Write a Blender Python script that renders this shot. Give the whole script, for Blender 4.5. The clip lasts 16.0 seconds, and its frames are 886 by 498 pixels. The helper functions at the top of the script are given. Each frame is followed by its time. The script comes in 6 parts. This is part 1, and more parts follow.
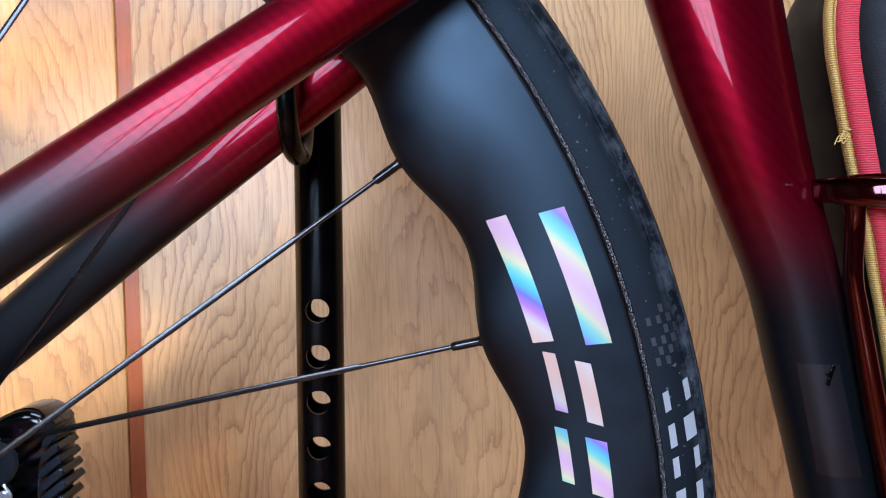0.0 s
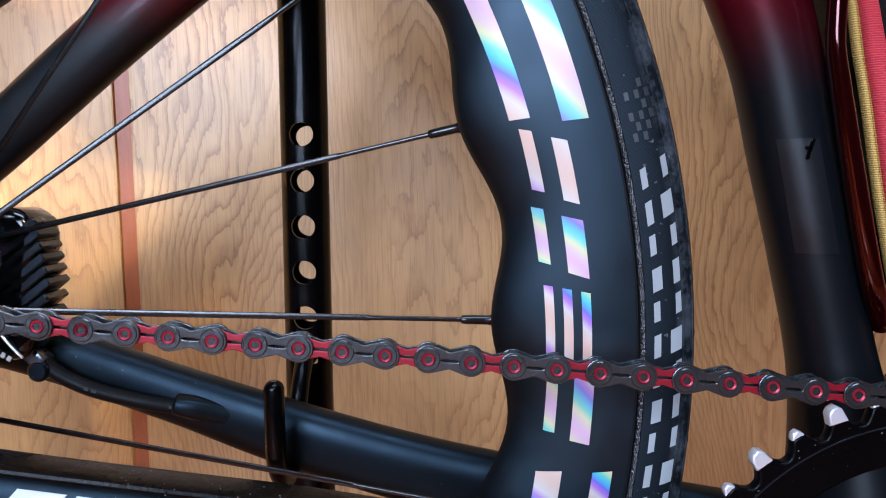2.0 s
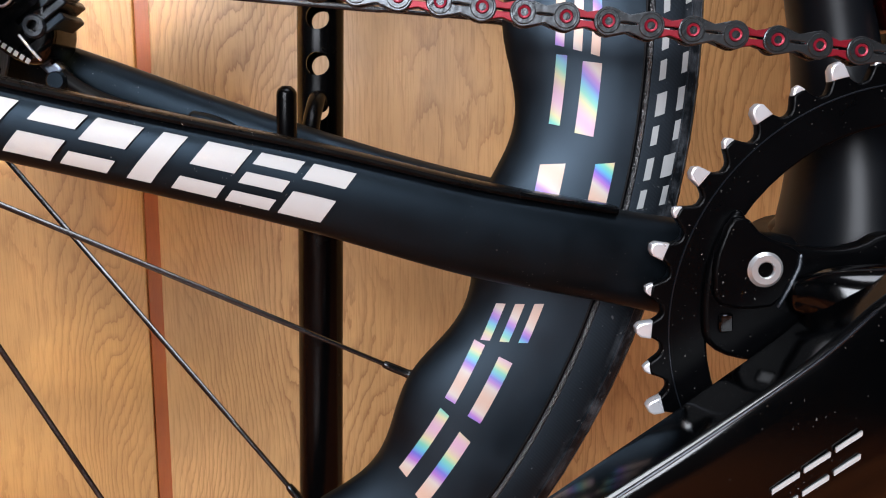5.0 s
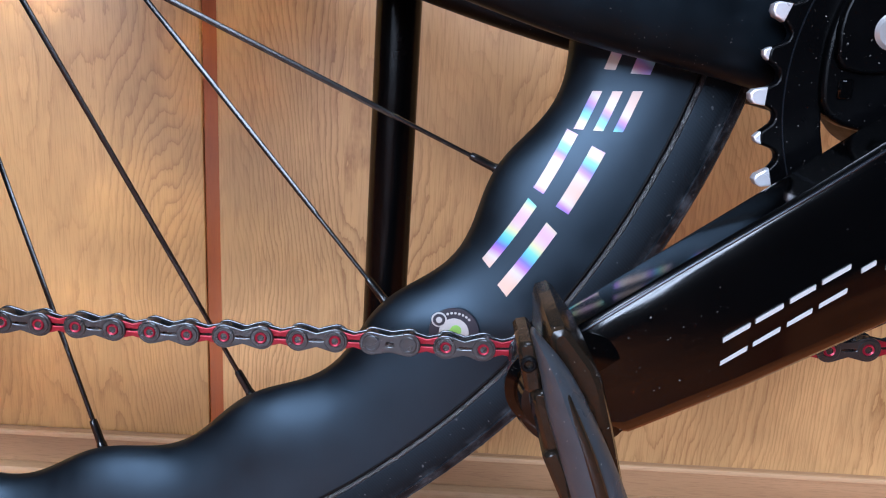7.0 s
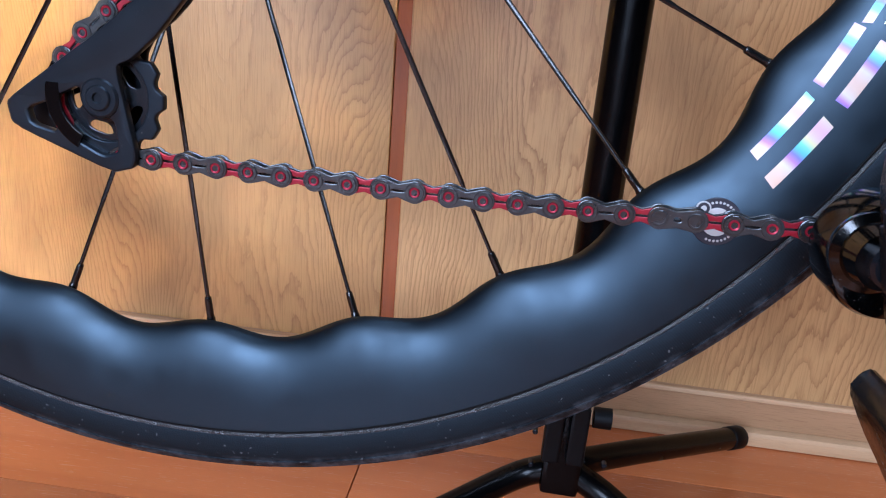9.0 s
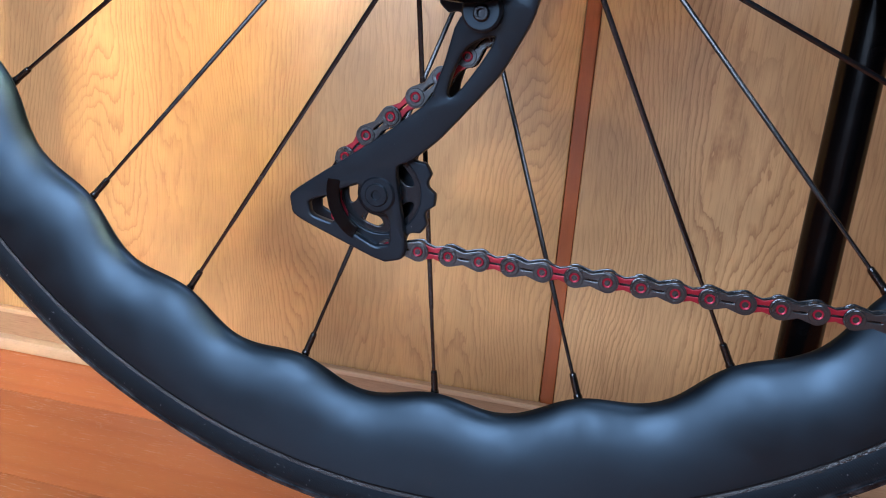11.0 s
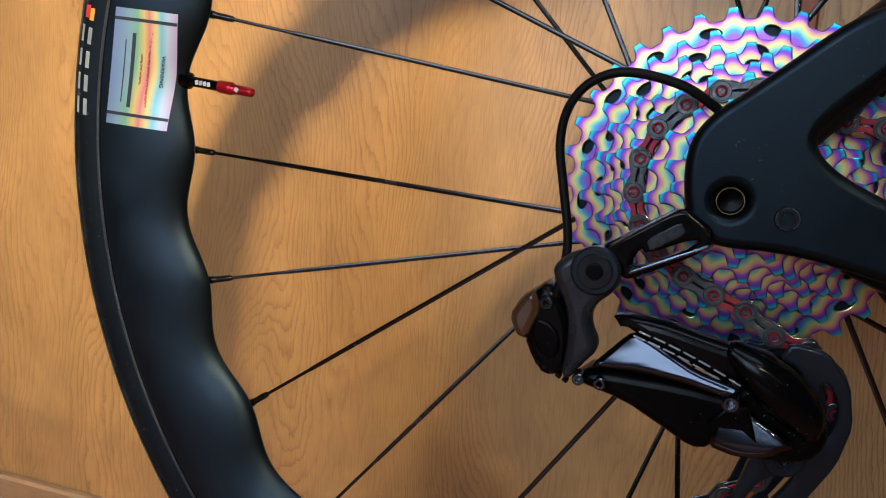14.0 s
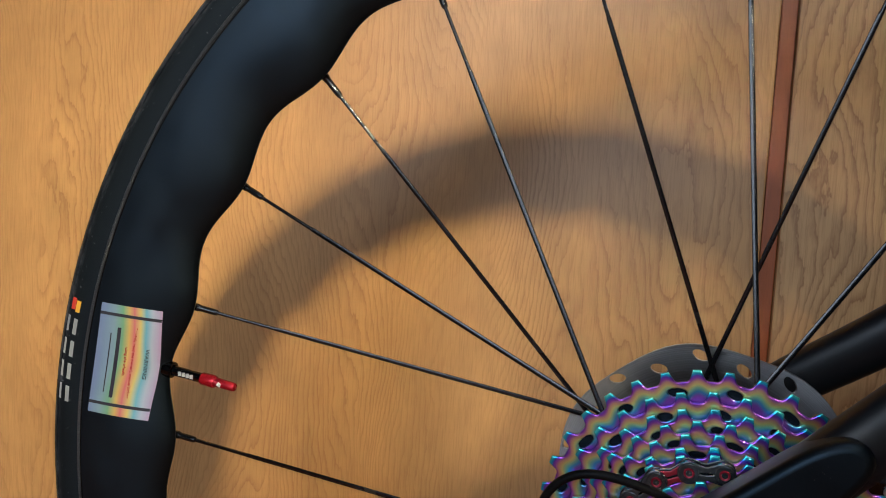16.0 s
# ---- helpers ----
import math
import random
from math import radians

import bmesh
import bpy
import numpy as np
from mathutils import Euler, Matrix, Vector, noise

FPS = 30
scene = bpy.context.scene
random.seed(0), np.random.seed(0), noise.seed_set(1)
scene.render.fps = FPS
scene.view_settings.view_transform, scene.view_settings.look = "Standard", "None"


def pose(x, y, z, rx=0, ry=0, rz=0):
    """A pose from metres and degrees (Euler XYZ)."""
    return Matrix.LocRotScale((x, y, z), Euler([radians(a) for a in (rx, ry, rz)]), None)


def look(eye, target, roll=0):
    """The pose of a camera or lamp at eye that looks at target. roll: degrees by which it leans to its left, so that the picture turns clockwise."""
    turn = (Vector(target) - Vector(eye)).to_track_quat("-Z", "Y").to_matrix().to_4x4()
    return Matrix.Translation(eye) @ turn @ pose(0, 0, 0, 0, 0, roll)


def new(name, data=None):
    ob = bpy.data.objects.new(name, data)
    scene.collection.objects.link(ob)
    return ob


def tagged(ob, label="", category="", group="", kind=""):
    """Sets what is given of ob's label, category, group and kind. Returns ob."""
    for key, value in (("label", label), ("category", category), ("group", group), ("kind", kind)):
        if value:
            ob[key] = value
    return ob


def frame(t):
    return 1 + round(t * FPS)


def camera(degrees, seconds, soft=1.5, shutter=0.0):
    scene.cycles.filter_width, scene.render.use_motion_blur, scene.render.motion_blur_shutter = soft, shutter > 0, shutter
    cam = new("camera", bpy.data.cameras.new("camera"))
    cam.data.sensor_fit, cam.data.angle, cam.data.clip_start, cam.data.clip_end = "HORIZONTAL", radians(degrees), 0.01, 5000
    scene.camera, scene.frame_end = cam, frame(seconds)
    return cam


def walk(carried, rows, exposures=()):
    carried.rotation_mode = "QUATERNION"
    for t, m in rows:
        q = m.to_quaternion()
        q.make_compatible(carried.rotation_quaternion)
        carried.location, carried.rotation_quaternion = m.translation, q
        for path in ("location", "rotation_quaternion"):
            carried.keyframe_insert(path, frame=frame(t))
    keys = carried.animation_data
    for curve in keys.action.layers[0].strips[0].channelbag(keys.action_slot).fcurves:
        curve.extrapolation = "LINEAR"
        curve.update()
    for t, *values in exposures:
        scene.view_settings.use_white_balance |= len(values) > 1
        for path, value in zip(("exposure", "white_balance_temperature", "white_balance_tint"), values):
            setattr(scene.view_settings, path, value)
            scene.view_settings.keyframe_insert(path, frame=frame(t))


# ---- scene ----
cam = camera(59.50, 16.0, 1.1)
PATH = [
    (0, (0.2344, -0.2738, 0.1182), (0.2533, 0.2257, 0.1051), -0.51),
    (0.5, (0.2373, -0.2751, 0.1039), (0.2528, 0.2243, 0.0847), -0.49),
    (1, (0.2429, -0.2754, 0.0846), (0.2578, 0.2238, 0.0597), -0.39),
    (1.5, (0.2450, -0.2788, 0.0725), (0.2580, 0.2200, 0.0408), -0.44),
    (2, (0.2458, -0.2754, 0.0559), (0.2576, 0.2229, 0.0171), -0.51),
    (2.5, (0.2474, -0.2786, 0.0428), (0.2591, 0.2192, -0.0022), -0.38),
    (3, (0.2486, -0.2810, 0.0326), (0.2601, 0.2162, -0.0187), -0.08),
    (3.5, (0.2475, -0.2822, 0.0203), (0.2601, 0.2140, -0.0401), 0.27),
    (4, (0.2460, -0.2841, 0.0049), (0.2567, 0.2116, -0.0594), 0.67),
    (4.5, (0.2450, -0.2885, -0.0123), (0.2557, 0.2071, -0.0777), 1.18),
    (5, (0.2454, -0.2916, -0.0310), (0.2528, 0.2022, -0.1091), 1.30),
    (5.2, (0.2467, -0.2921, -0.0393), (0.2509, 0.2008, -0.1233), 1.32),
    (7.3, (0.2120, -0.3029, -0.0961), (0.2075, 0.1824, -0.2167), 4.17),
    (7.5, (0.2058, -0.3062, -0.1008), (0.1981, 0.1781, -0.2246), 4.34),
    (8, (0.1871, -0.3148, -0.1139), (0.1688, 0.1665, -0.2480), 4.87),
    (8.5, (0.1684, -0.3210, -0.1185), (0.1366, 0.1580, -0.2584), 5.35),
    (9, (0.1487, -0.3262, -0.1217), (0.1008, 0.1502, -0.2657), 5.49),
    (9.2, (0.1421, -0.3287, -0.1223), (0.0883, 0.1468, -0.2673), 5.51),
    (11.3, (0.0685, -0.3441, -0.0953), (-0.0424, 0.1257, -0.2258), 5.35),
    (11.5, (0.0583, -0.3438, -0.0922), (-0.0567, 0.1249, -0.2228), 5.22),
    (12, (0.0367, -0.3448, -0.0736), (-0.0963, 0.1204, -0.1997), 4.67),
    (12.5, (0.0278, -0.3471, -0.0503), (-0.1161, 0.1176, -0.1657), 4.42),
    (13, (0.0167, -0.3471, -0.0298), (-0.1331, 0.1180, -0.1357), 4.17),
    (13.5, (0.0038, -0.3501, -0.0137), (-0.1508, 0.1158, -0.1088), 4.00),
    (14, (-0.0104, -0.3487, 0.0167), (-0.1664, 0.1194, -0.0639), 4.44),
    (14.5, (-0.0199, -0.3503, 0.0610), (-0.1777, 0.1179, -0.0159), 3.89),
    (15, (-0.0206, -0.3528, 0.0834), (-0.1772, 0.1184, 0.0247), 4.70),
    (15.5, (-0.0158, -0.3490, 0.1024), (-0.1675, 0.1253, 0.0572), 4.93),
    (16, (-0.0214, -0.3504, 0.1314), (-0.1666, 0.1269, 0.0976), 4.44),
]
walk(cam, [(t, look(eye, target, roll)) for t, eye, target, roll in PATH],
     exposures=[(0, 0.70, 5100, 16), (2.5, 0.62, 5450, 16), (4.5, 0.64, 6500, 17), (5.2, 0.68, 6600, 17), (8, 0.88, 5050, 17), (9, 0.75, 5200, 18), (11.5, 0.28, 5250, 14), (12.5, -0.28, 5450, 13), (13.5, -0.74, 5700, 13), (15, -1.24, 5700, 13), (16, -1.26, 5700, 13)])

# ---------------------------------------------------------------- light
FLOOR = -0.4296
world = bpy.data.worlds.new("world")
scene.world = world
world.use_nodes = True
wn = world.node_tree.nodes
sky = wn.new("ShaderNodeTexSky")
sky.sky_type, sky.sun_disc = "NISHITA", False
sky.sun_elevation, sky.sun_rotation = radians(35), radians(150)
world.node_tree.links.new(sky.outputs[0], wn["Background"].inputs[0])
wn["Background"].inputs[1].default_value = 0.1


def window_light(name, place, target, w, h, watts, colour):
    """Daylight that falls in through a window's opening."""
    la = bpy.data.lights.new(name, "AREA")
    la.shape, la.size, la.size_y, la.energy, la.color = "RECTANGLE", w, h, watts, colour
    ob = new(name, la)
    ob.matrix_world = look(place, target)
    return ob


# two windows in the wall at y = -2.9 and a roof light in the ceiling
sunny = window_light("window_daylight", (1.16, -2.86, 1.95), (-0.45, 0.26, 0.13), 0.30, 0.30, 4.4, (1.0, 0.83, 0.48))
sunny.data.spread = radians(16.5)
window_light("wide_window_daylight", (-0.55, -2.86, 0.92), (0.15, 0.0, 0.0), 1.5, 1.35, 84, (0.85, 0.94, 1.0))
window_light("roof_daylight", (0.45, -1.15, 2.48), (0.25, -0.1, 0.0), 1.6, 0.85, 29, (0.84, 0.93, 1.0))


# ---------------------------------------------------------------- materials
def material(name, base=(0.5, 0.5, 0.5), rough=0.5, metal=0.0, coat=0.0, spec=0.5):
    m = bpy.data.materials.new(name)
    m.use_nodes = True
    b = m.node_tree.nodes["Principled BSDF"]
    b.inputs["Base Color"].default_value = (*base, 1)
    b.inputs["Roughness"].default_value = rough
    b.inputs["Metallic"].default_value = metal
    b.inputs["Coat Weight"].default_value = coat
    b.inputs["Coat Roughness"].default_value = 0.06
    b.inputs["Specular IOR Level"].default_value = spec
    return m


class Nodes:
    """Short hand for building node trees."""

    def __init__(self, m):
        self.t = m.node_tree
        self.b = self.t.nodes["Principled BSDF"]

    def add(self, kind, **values):
        n = self.t.nodes.new("ShaderNode" + kind)
        for key, value in values.items():
            if key in n.inputs:
                n.inputs[key].default_value = value
            else:
                setattr(n, key, value)
        return n

    def link(self, a, b):
        self.t.links.new(a, b)

    def coords(self, scale=(1, 1, 1), kind="Object"):
        c, m = self.add("TexCoord"), self.add("Mapping")
        m.inputs["Scale"].default_value = scale
        self.link(c.outputs[kind], m.inputs["Vector"])
        return m.outputs[0]

    def noise(self, vec, scale, detail=4.0, rough=0.55, distort=0.0):
        n = self.add("TexNoise", Scale=scale, Detail=detail, Roughness=rough, Distortion=distort)
        self.link(vec, n.inputs["Vector"])
        return n.outputs["Fac"]

    def ramp(self, fac, stops, mode="LINEAR"):
        r = self.add("ValToRGB")
        r.color_ramp.interpolation = mode
        e = r.color_ramp.elements
        while len(e) < len(stops):
            e.new(0.5)
        for k, (pos, col) in enumerate(stops):
            e[k].position, e[k].color = pos, (*col, 1) if len(col) == 3 else col
        self.link(fac, r.inputs[0])
        return r.outputs[0]

    def math(self, op, a, b=None):
        n = self.add("Math", operation=op)
        for k, v in enumerate((a, b)):
            if v is None:
                continue
            if isinstance(v, (int, float)):
                n.inputs[k].default_value = v
            else:
                self.link(v, n.inputs[k])
        return n.outputs[0]

    def mix(self, fac, a, b, blend="MIX"):
        n = self.add("Mix", data_type="RGBA", blend_type=blend)
        for k, v in ((0, fac), (6, a), (7, b)):
            if isinstance(v, (int, float)):
                n.inputs[k].default_value = v
            elif isinstance(v, tuple):
                n.inputs[k].default_value = (*v, 1)
            else:
                self.link(v, n.inputs[k])
        return n.outputs[2]

    def bump(self, height, strength, distance=0.001):
        n = self.add("Bump", Strength=strength, Distance=distance)
        self.link(height, n.inputs["Height"])
        self.link(n.outputs[0], self.b.inputs["Normal"])

    def out(self, socket, value):
        self.link(value, self.b.inputs[socket])


def speckled(name, base, rough, metal=0.0, coat=0.0, grain=900, bump=0.08, vary=0.35, dust=0.0, spec=0.5, tint=None):
    """A worn, slightly uneven surface: blotches, fine grain and a few dust specks."""
    m = material(name, base, rough, metal, coat, spec)
    n = Nodes(m)
    if tint:
        n.b.inputs["Specular Tint"].default_value = (*tint, 1)
    v = n.coords()
    big, fine = n.noise(v, 35, 3), n.noise(v, grain, 2)
    dark = tuple(c * (1 - vary) for c in base)
    light = tuple(min(1, c * (1 + vary)) for c in base)
    col = n.mix(big, dark, light)
    if dust:
        d = n.ramp(n.noise(v, 1100, 1, 0.4), [(0.75, (0, 0, 0)), (0.80, (1, 1, 1))])
        patch = n.ramp(n.noise(v, 24, 2), [(0.45, (0, 0, 0)), (0.62, (1, 1, 1))])
        f = n.math("MULTIPLY", n.math("MULTIPLY", d, patch), dust)
        col = n.mix(f, col, (0.55, 0.52, 0.48))
    n.out("Base Color", col)
    n.out("Roughness", n.ramp(n.noise(v, 60, 3), [(0.25, (rough * 0.8,) * 3), (0.8, (min(1, rough * 1.25),) * 3)]))
    n.bump(fine, bump, 0.0004)
    return m


def wood(name, light, dark, pore, across, along, contrast=1.0, rough=0.42, axis="z", piece=0.0, stain=0.3):
    """Sliced veneer: long wavering growth lines, fine pores and slow changes of tone; across and along in lines a metre."""
    m = material(name, light, rough, 0, 0.12)
    n = Nodes(m)
    n.b.inputs["Coat Roughness"].default_value = 0.25
    if axis == "z":
        v = n.coords((1, 1, along / across))
    else:
        v = n.coords((along / across, 1, 1))
    if piece:
        info = n.add("ObjectInfo")
        off = n.add("VectorMath", operation="MULTIPLY_ADD")
        n.link(info.outputs["Random"], off.inputs[0])
        off.inputs[1].default_value = (7, 5, 9)
        n.link(v, off.inputs[2])
        v = off.outputs[0]
    warp = n.noise(v, across * 0.07, 2, 0.5)
    lift = n.add("VectorMath", operation="MULTIPLY_ADD")
    n.link(warp, lift.inputs[0])
    lift.inputs[1].default_value = (0.11, 0.11, 0.05)
    n.link(v, lift.inputs[2])
    w = n.add("TexWave", wave_type="BANDS", bands_direction="X" if axis == "z" else "Y", wave_profile="SAW")
    w.inputs["Scale"].default_value = across * 0.16
    w.inputs["Distortion"].default_value = 2.6
    w.inputs["Detail"].default_value = 2.5
    w.inputs["Detail Scale"].default_value = 1.4
    n.link(lift.outputs[0], w.inputs["Vector"])
    rings = n.ramp(w.outputs["Fac"], [(0.0, (0.0,) * 3), (0.55, (0.25,) * 3), (0.86, (1.0,) * 3), (1.0, (0.1,) * 3)])
    fine = n.coords((9, 9, 0.35) if axis == "z" else (0.35, 9, 9))
    pores = n.noise(fine, across * 2.2, 3, 0.65)
    slow = n.noise(v, across * 0.03, 3, 0.6)
    strength = n.ramp(n.noise(v, across * 0.05, 2), [(0.3, (0.25,) * 3), (0.7, (1.0,) * 3)])
    col = n.mix(n.math("MULTIPLY", n.math("MULTIPLY", rings, strength), 0.62 * contrast), light, dark)
    col = n.mix(n.math("MULTIPLY", n.ramp(pores, [(0.5, (0,) * 3), (0.75, (1,) * 3)]), 0.4 * contrast), col, pore)
    col = n.mix(n.math("MULTIPLY", n.ramp(slow, [(0.35, (0,) * 3), (0.75, (1,) * 3)]), stain), col, dark)
    if piece:
        tone = n.ramp(info.outputs["Random"], [(0.0, (1 - piece,) * 3), (1.0, (1 + piece * 0.4,) * 3)])
        col = n.mix(1.0, col, tone, "MULTIPLY")
    n.out("Base Color", col)
    n.out("Roughness", n.ramp(pores, [(0.3, (rough * 0.85,) * 3), (0.8, (min(1, rough * 1.3),) * 3)]))
    n.bump(n.math("ADD", n.math("MULTIPLY", rings, 0.5), pores), 0.12, 0.0006)
    return m


def veneer(name, light, dark, pore, figure=0.8, mottle=0.28):
    """Flat-sliced veneer: wavering growth lines that close into long arches here and there, over a fine vertical grain."""
    m = material(name, light, 0.4, 0, 0.15)
    n = Nodes(m)
    n.b.inputs["Coat Roughness"].default_value = 0.3
    info = n.add("ObjectInfo")
    c = n.add("TexCoord")
    off = n.add("VectorMath", operation="MULTIPLY_ADD")
    n.link(info.outputs["Random"], off.inputs[0])
    off.inputs[1].default_value = (3, 0, 5)
    n.link(c.outputs["Object"], off.inputs[2])
    sep = n.add("SeparateXYZ")
    n.link(off.outputs[0], sep.inputs[0])

    def scaled(x, z):
        k = n.add("VectorMath", operation="MULTIPLY")
        n.link(off.outputs[0], k.inputs[0])
        k.inputs[1].default_value = (x, x, z)
        return k.outputs[0]

    arch = n.noise(scaled(1, 0.30), 7.5, 1.5, 0.45)
    wob = n.noise(scaled(1, 0.30), 60, 4, 0.62)
    phase = n.math("ADD", n.math("MULTIPLY", sep.outputs["X"], 165.0), n.math("MULTIPLY", arch, 40.0))
    phase = n.math("ADD", phase, n.math("ADD", n.math("MULTIPLY", wob, 2.4), n.math("MULTIPLY", n.noise(scaled(1, 0.35), 21, 2, 0.5), 5.0)))
    ring = n.ramp(n.math("FRACT", phase), [(0.0, (0.15,) * 3), (0.20, (0.0,) * 3), (0.58, (0.10,) * 3), (0.84, (0.62,) * 3), (0.94, (1.0,) * 3), (1.0, (0.15,) * 3)])
    where = n.ramp(n.noise(scaled(1, 0.25), 11, 2), [(0.36, (0.14,) * 3), (0.57, (1.0,) * 3)])
    fine = n.noise(scaled(1, 0.035), 900, 3, 0.6)
    slow = n.noise(scaled(1, 0.4), 3.2, 3, 0.6)
    col = n.mix(n.math("MULTIPLY", n.math("MULTIPLY", ring, where), figure), light, dark)
    col = n.mix(n.math("MULTIPLY", n.ramp(fine, [(0.48, (0,) * 3), (0.68, (1,) * 3)]), 0.38), col, pore)
    col = n.mix(n.math("MULTIPLY", n.ramp(slow, [(0.38, (0,) * 3), (0.72, (1,) * 3)]), mottle), col, dark)
    cloud = n.ramp(n.noise(scaled(1, 0.55), 17, 3, 0.6), [(0.33, (0.82,) * 3), (0.68, (1.10,) * 3)])
    col = n.mix(1.0, col, cloud, "MULTIPLY")
    flecks = n.ramp(n.noise(scaled(1, 0.12), 150, 1), [(0.72, (0,) * 3), (0.80, (1,) * 3)])
    col = n.mix(n.math("MULTIPLY", flecks, 0.30), col, dark)
    n.out("Base Color", col)
    n.out("Roughness", n.ramp(fine, [(0.3, (0.34,) * 3), (0.8, (0.5,) * 3)]))
    n.bump(n.math("ADD", n.math("MULTIPLY", ring, 0.6), fine), 0.15, 0.0006)
    return m


WALL = veneer("figured_wall_veneer", (0.66, 0.385, 0.155), (0.27, 0.115, 0.034), (0.30, 0.128, 0.040), 0.74)
WALL_PLAIN = veneer("plain_wall_veneer", (0.61, 0.335, 0.118), (0.31, 0.130, 0.034), (0.32, 0.135, 0.038), 0.62, 0.34)
STRIP = wood("seam_batten_wood", (0.36, 0.088, 0.015), (0.21, 0.048, 0.009), (0.14, 0.034, 0.007), 120, 6, 0.8)
SKIRT = wood("skirting_wood", (0.50, 0.29, 0.145), (0.27, 0.14, 0.06), (0.12, 0.06, 0.028), 90, 5, 1.2, 0.4, "x")
SKIRT_EDGE = wood("worn_light_wood", (0.66, 0.43, 0.235), (0.45, 0.26, 0.12), (0.3, 0.17, 0.09), 120, 5, 1.1, 0.5, "x")
PLANK = wood("varnished_red_floor_wood", (0.60, 0.185, 0.055), (0.43, 0.115, 0.032), (0.28, 0.08, 0.03), 60, 4, 0.7, 0.24, "x", 0.22, 0.25)
# unseen walls and ceiling, coloured dark so that black parts reflect little light
PLASTER = speckled("room_plaster", (0.035, 0.039, 0.046), 0.9, grain=200)

RIM = speckled("satin_black_carbon", (0.0016, 0.0020, 0.0027), 0.38, grain=2500, bump=0.012, vary=0.12, spec=0.52, tint=(0.56, 0.78, 1.0))
SPOKE = speckled("black_steel", (0.002, 0.002, 0.0024), 0.24, 0.0, grain=1500, bump=0.03, spec=0.55)
NIPPLE = speckled("black_anodised_nipple", (0.004, 0.004, 0.004), 0.22, 0.1, bump=0.05)
BLACK_MATT = speckled("matt_black_frame_paint", (0.0013, 0.0015, 0.0018), 0.40, grain=1800, bump=0.02, dust=0.4, spec=0.27, tint=(0.50, 0.75, 1.0))
BLACK_GLOSS = speckled("glossy_black_enamel", (0.0007, 0.0008, 0.0010), 0.12, 0, 0.0, grain=1500, bump=0.01, dust=0.4, spec=0.42)
BLACK_RUBBER = speckled("black_rubber", (0.0025, 0.0025, 0.003), 0.5, dust=0.15, spec=0.12)
STAND_BLACK = speckled("black_powder_coat", (0.0009, 0.0009, 0.0011), 0.24, 0, 0.0, spec=0.16, grain=1600, bump=0.02)
RING_BLACK = speckled("black_anodised_ring", (0.0010, 0.0011, 0.0014), 0.3, 0, 0, grain=1500, bump=0.01, dust=0.5, spec=0.08)
BLADE = speckled("polished_dark_chrome", (0.052, 0.060, 0.077), 0.17, 1.0, 0.0, bump=0.01, vary=0.1)
BRACKET = speckled("blue_grey_alloy", (0.024, 0.028, 0.036), 0.28, 0.5, bump=0.03, dust=0.25)
DER_BLACK = speckled("satin_black_link", (0.0012, 0.0014, 0.0018), 0.22, 0, 0, grain=1500, bump=0.01, dust=0.3, spec=0.14)
TOOTH = speckled("worn_bright_tooth", (0.80, 0.80, 0.82), 0.30, 0.55, grain=500, bump=0.2, vary=0.2)
PROTECTOR = speckled("chipped_gloss_black", (0.0010, 0.0010, 0.0012), 0.28, 0, 0.0, grain=500, bump=0.3, dust=1.0, spec=0.10)
GREY_PLASTIC = speckled("black_plastic", (0.0016, 0.0018, 0.0022), 0.45, spec=0.15)
CAGE_BLACK = speckled("satin_black_alloy", (0.0085, 0.0100, 0.0130), 0.34, 0.0, bump=0.05, dust=0.25, spec=0.30, tint=(0.6, 0.8, 1.0))
ANTHRACITE = speckled("glossy_anthracite_alloy", (0.12, 0.14, 0.175), 0.26, 1.0, 0.3, bump=0.01)
GREY_ALLOY = speckled("dark_grey_alloy", (0.013, 0.016, 0.021), 0.24, 0.5, bump=0.03, dust=0.3)
SILVER = speckled("polished_steel", (0.74, 0.74, 0.74), 0.34, 0.75, grain=700, bump=0.12)
CHAIN_GREY = speckled("gunmetal_chain_plate", (0.068, 0.074, 0.079), 0.27, 0.82, grain=380, bump=0.4, dust=0.5)
CHAIN_RED = speckled("red_anodised_plate", (0.24, 0.007, 0.018), 0.34, 0.4, grain=700, bump=0.1)
PIN_RED = speckled("red_anodised_pin", (0.30, 0.014, 0.034), 0.35, 0.4, bump=0.1)
RED_CAP = speckled("red_anodised_valve_cap", (0.40, 0.010, 0.018), 0.25, 0.6)
RED_CAGE = speckled("dark_red_chromed_plastic", (0.045, 0.0012, 0.0014), 0.08, 0.8, 0.6, bump=0.01)
WHITE_PAINT = speckled("white_print", (0.48, 0.475, 0.465), 0.4, vary=0.06)
GREY_PRINT = speckled("pale_grey_tyre_print", (0.30, 0.31, 0.31), 0.55, vary=0.2, grain=500, bump=0.2)
FAINT_PRINT = speckled("faint_grey_print", (0.016, 0.018, 0.020), 0.5)
DARK_PRINT = speckled("dark_print", (0.02, 0.02, 0.03), 0.5)
CASE_BLACK = speckled("black_case_fabric", (0.0020, 0.0020, 0.0025), 0.6, grain=2200, bump=0.3, spec=0.3)
BROWN_PLASTIC = speckled("smoky_brown_plastic", (0.055, 0.026, 0.012), 0.2, 0, 0.5)
PEDAL = speckled("scuffed_black_composite", (0.012, 0.0085, 0.0055), 0.24, grain=260, bump=0.5, vary=0.7, dust=1.0)
PEDAL_WORN = speckled("worn_grey_composite", (0.046, 0.054, 0.063), 0.30, grain=130, bump=0.8, vary=0.9, dust=0.8)
FLAG_RED = material("red_print", (0.5, 0.03, 0.02), 0.5)
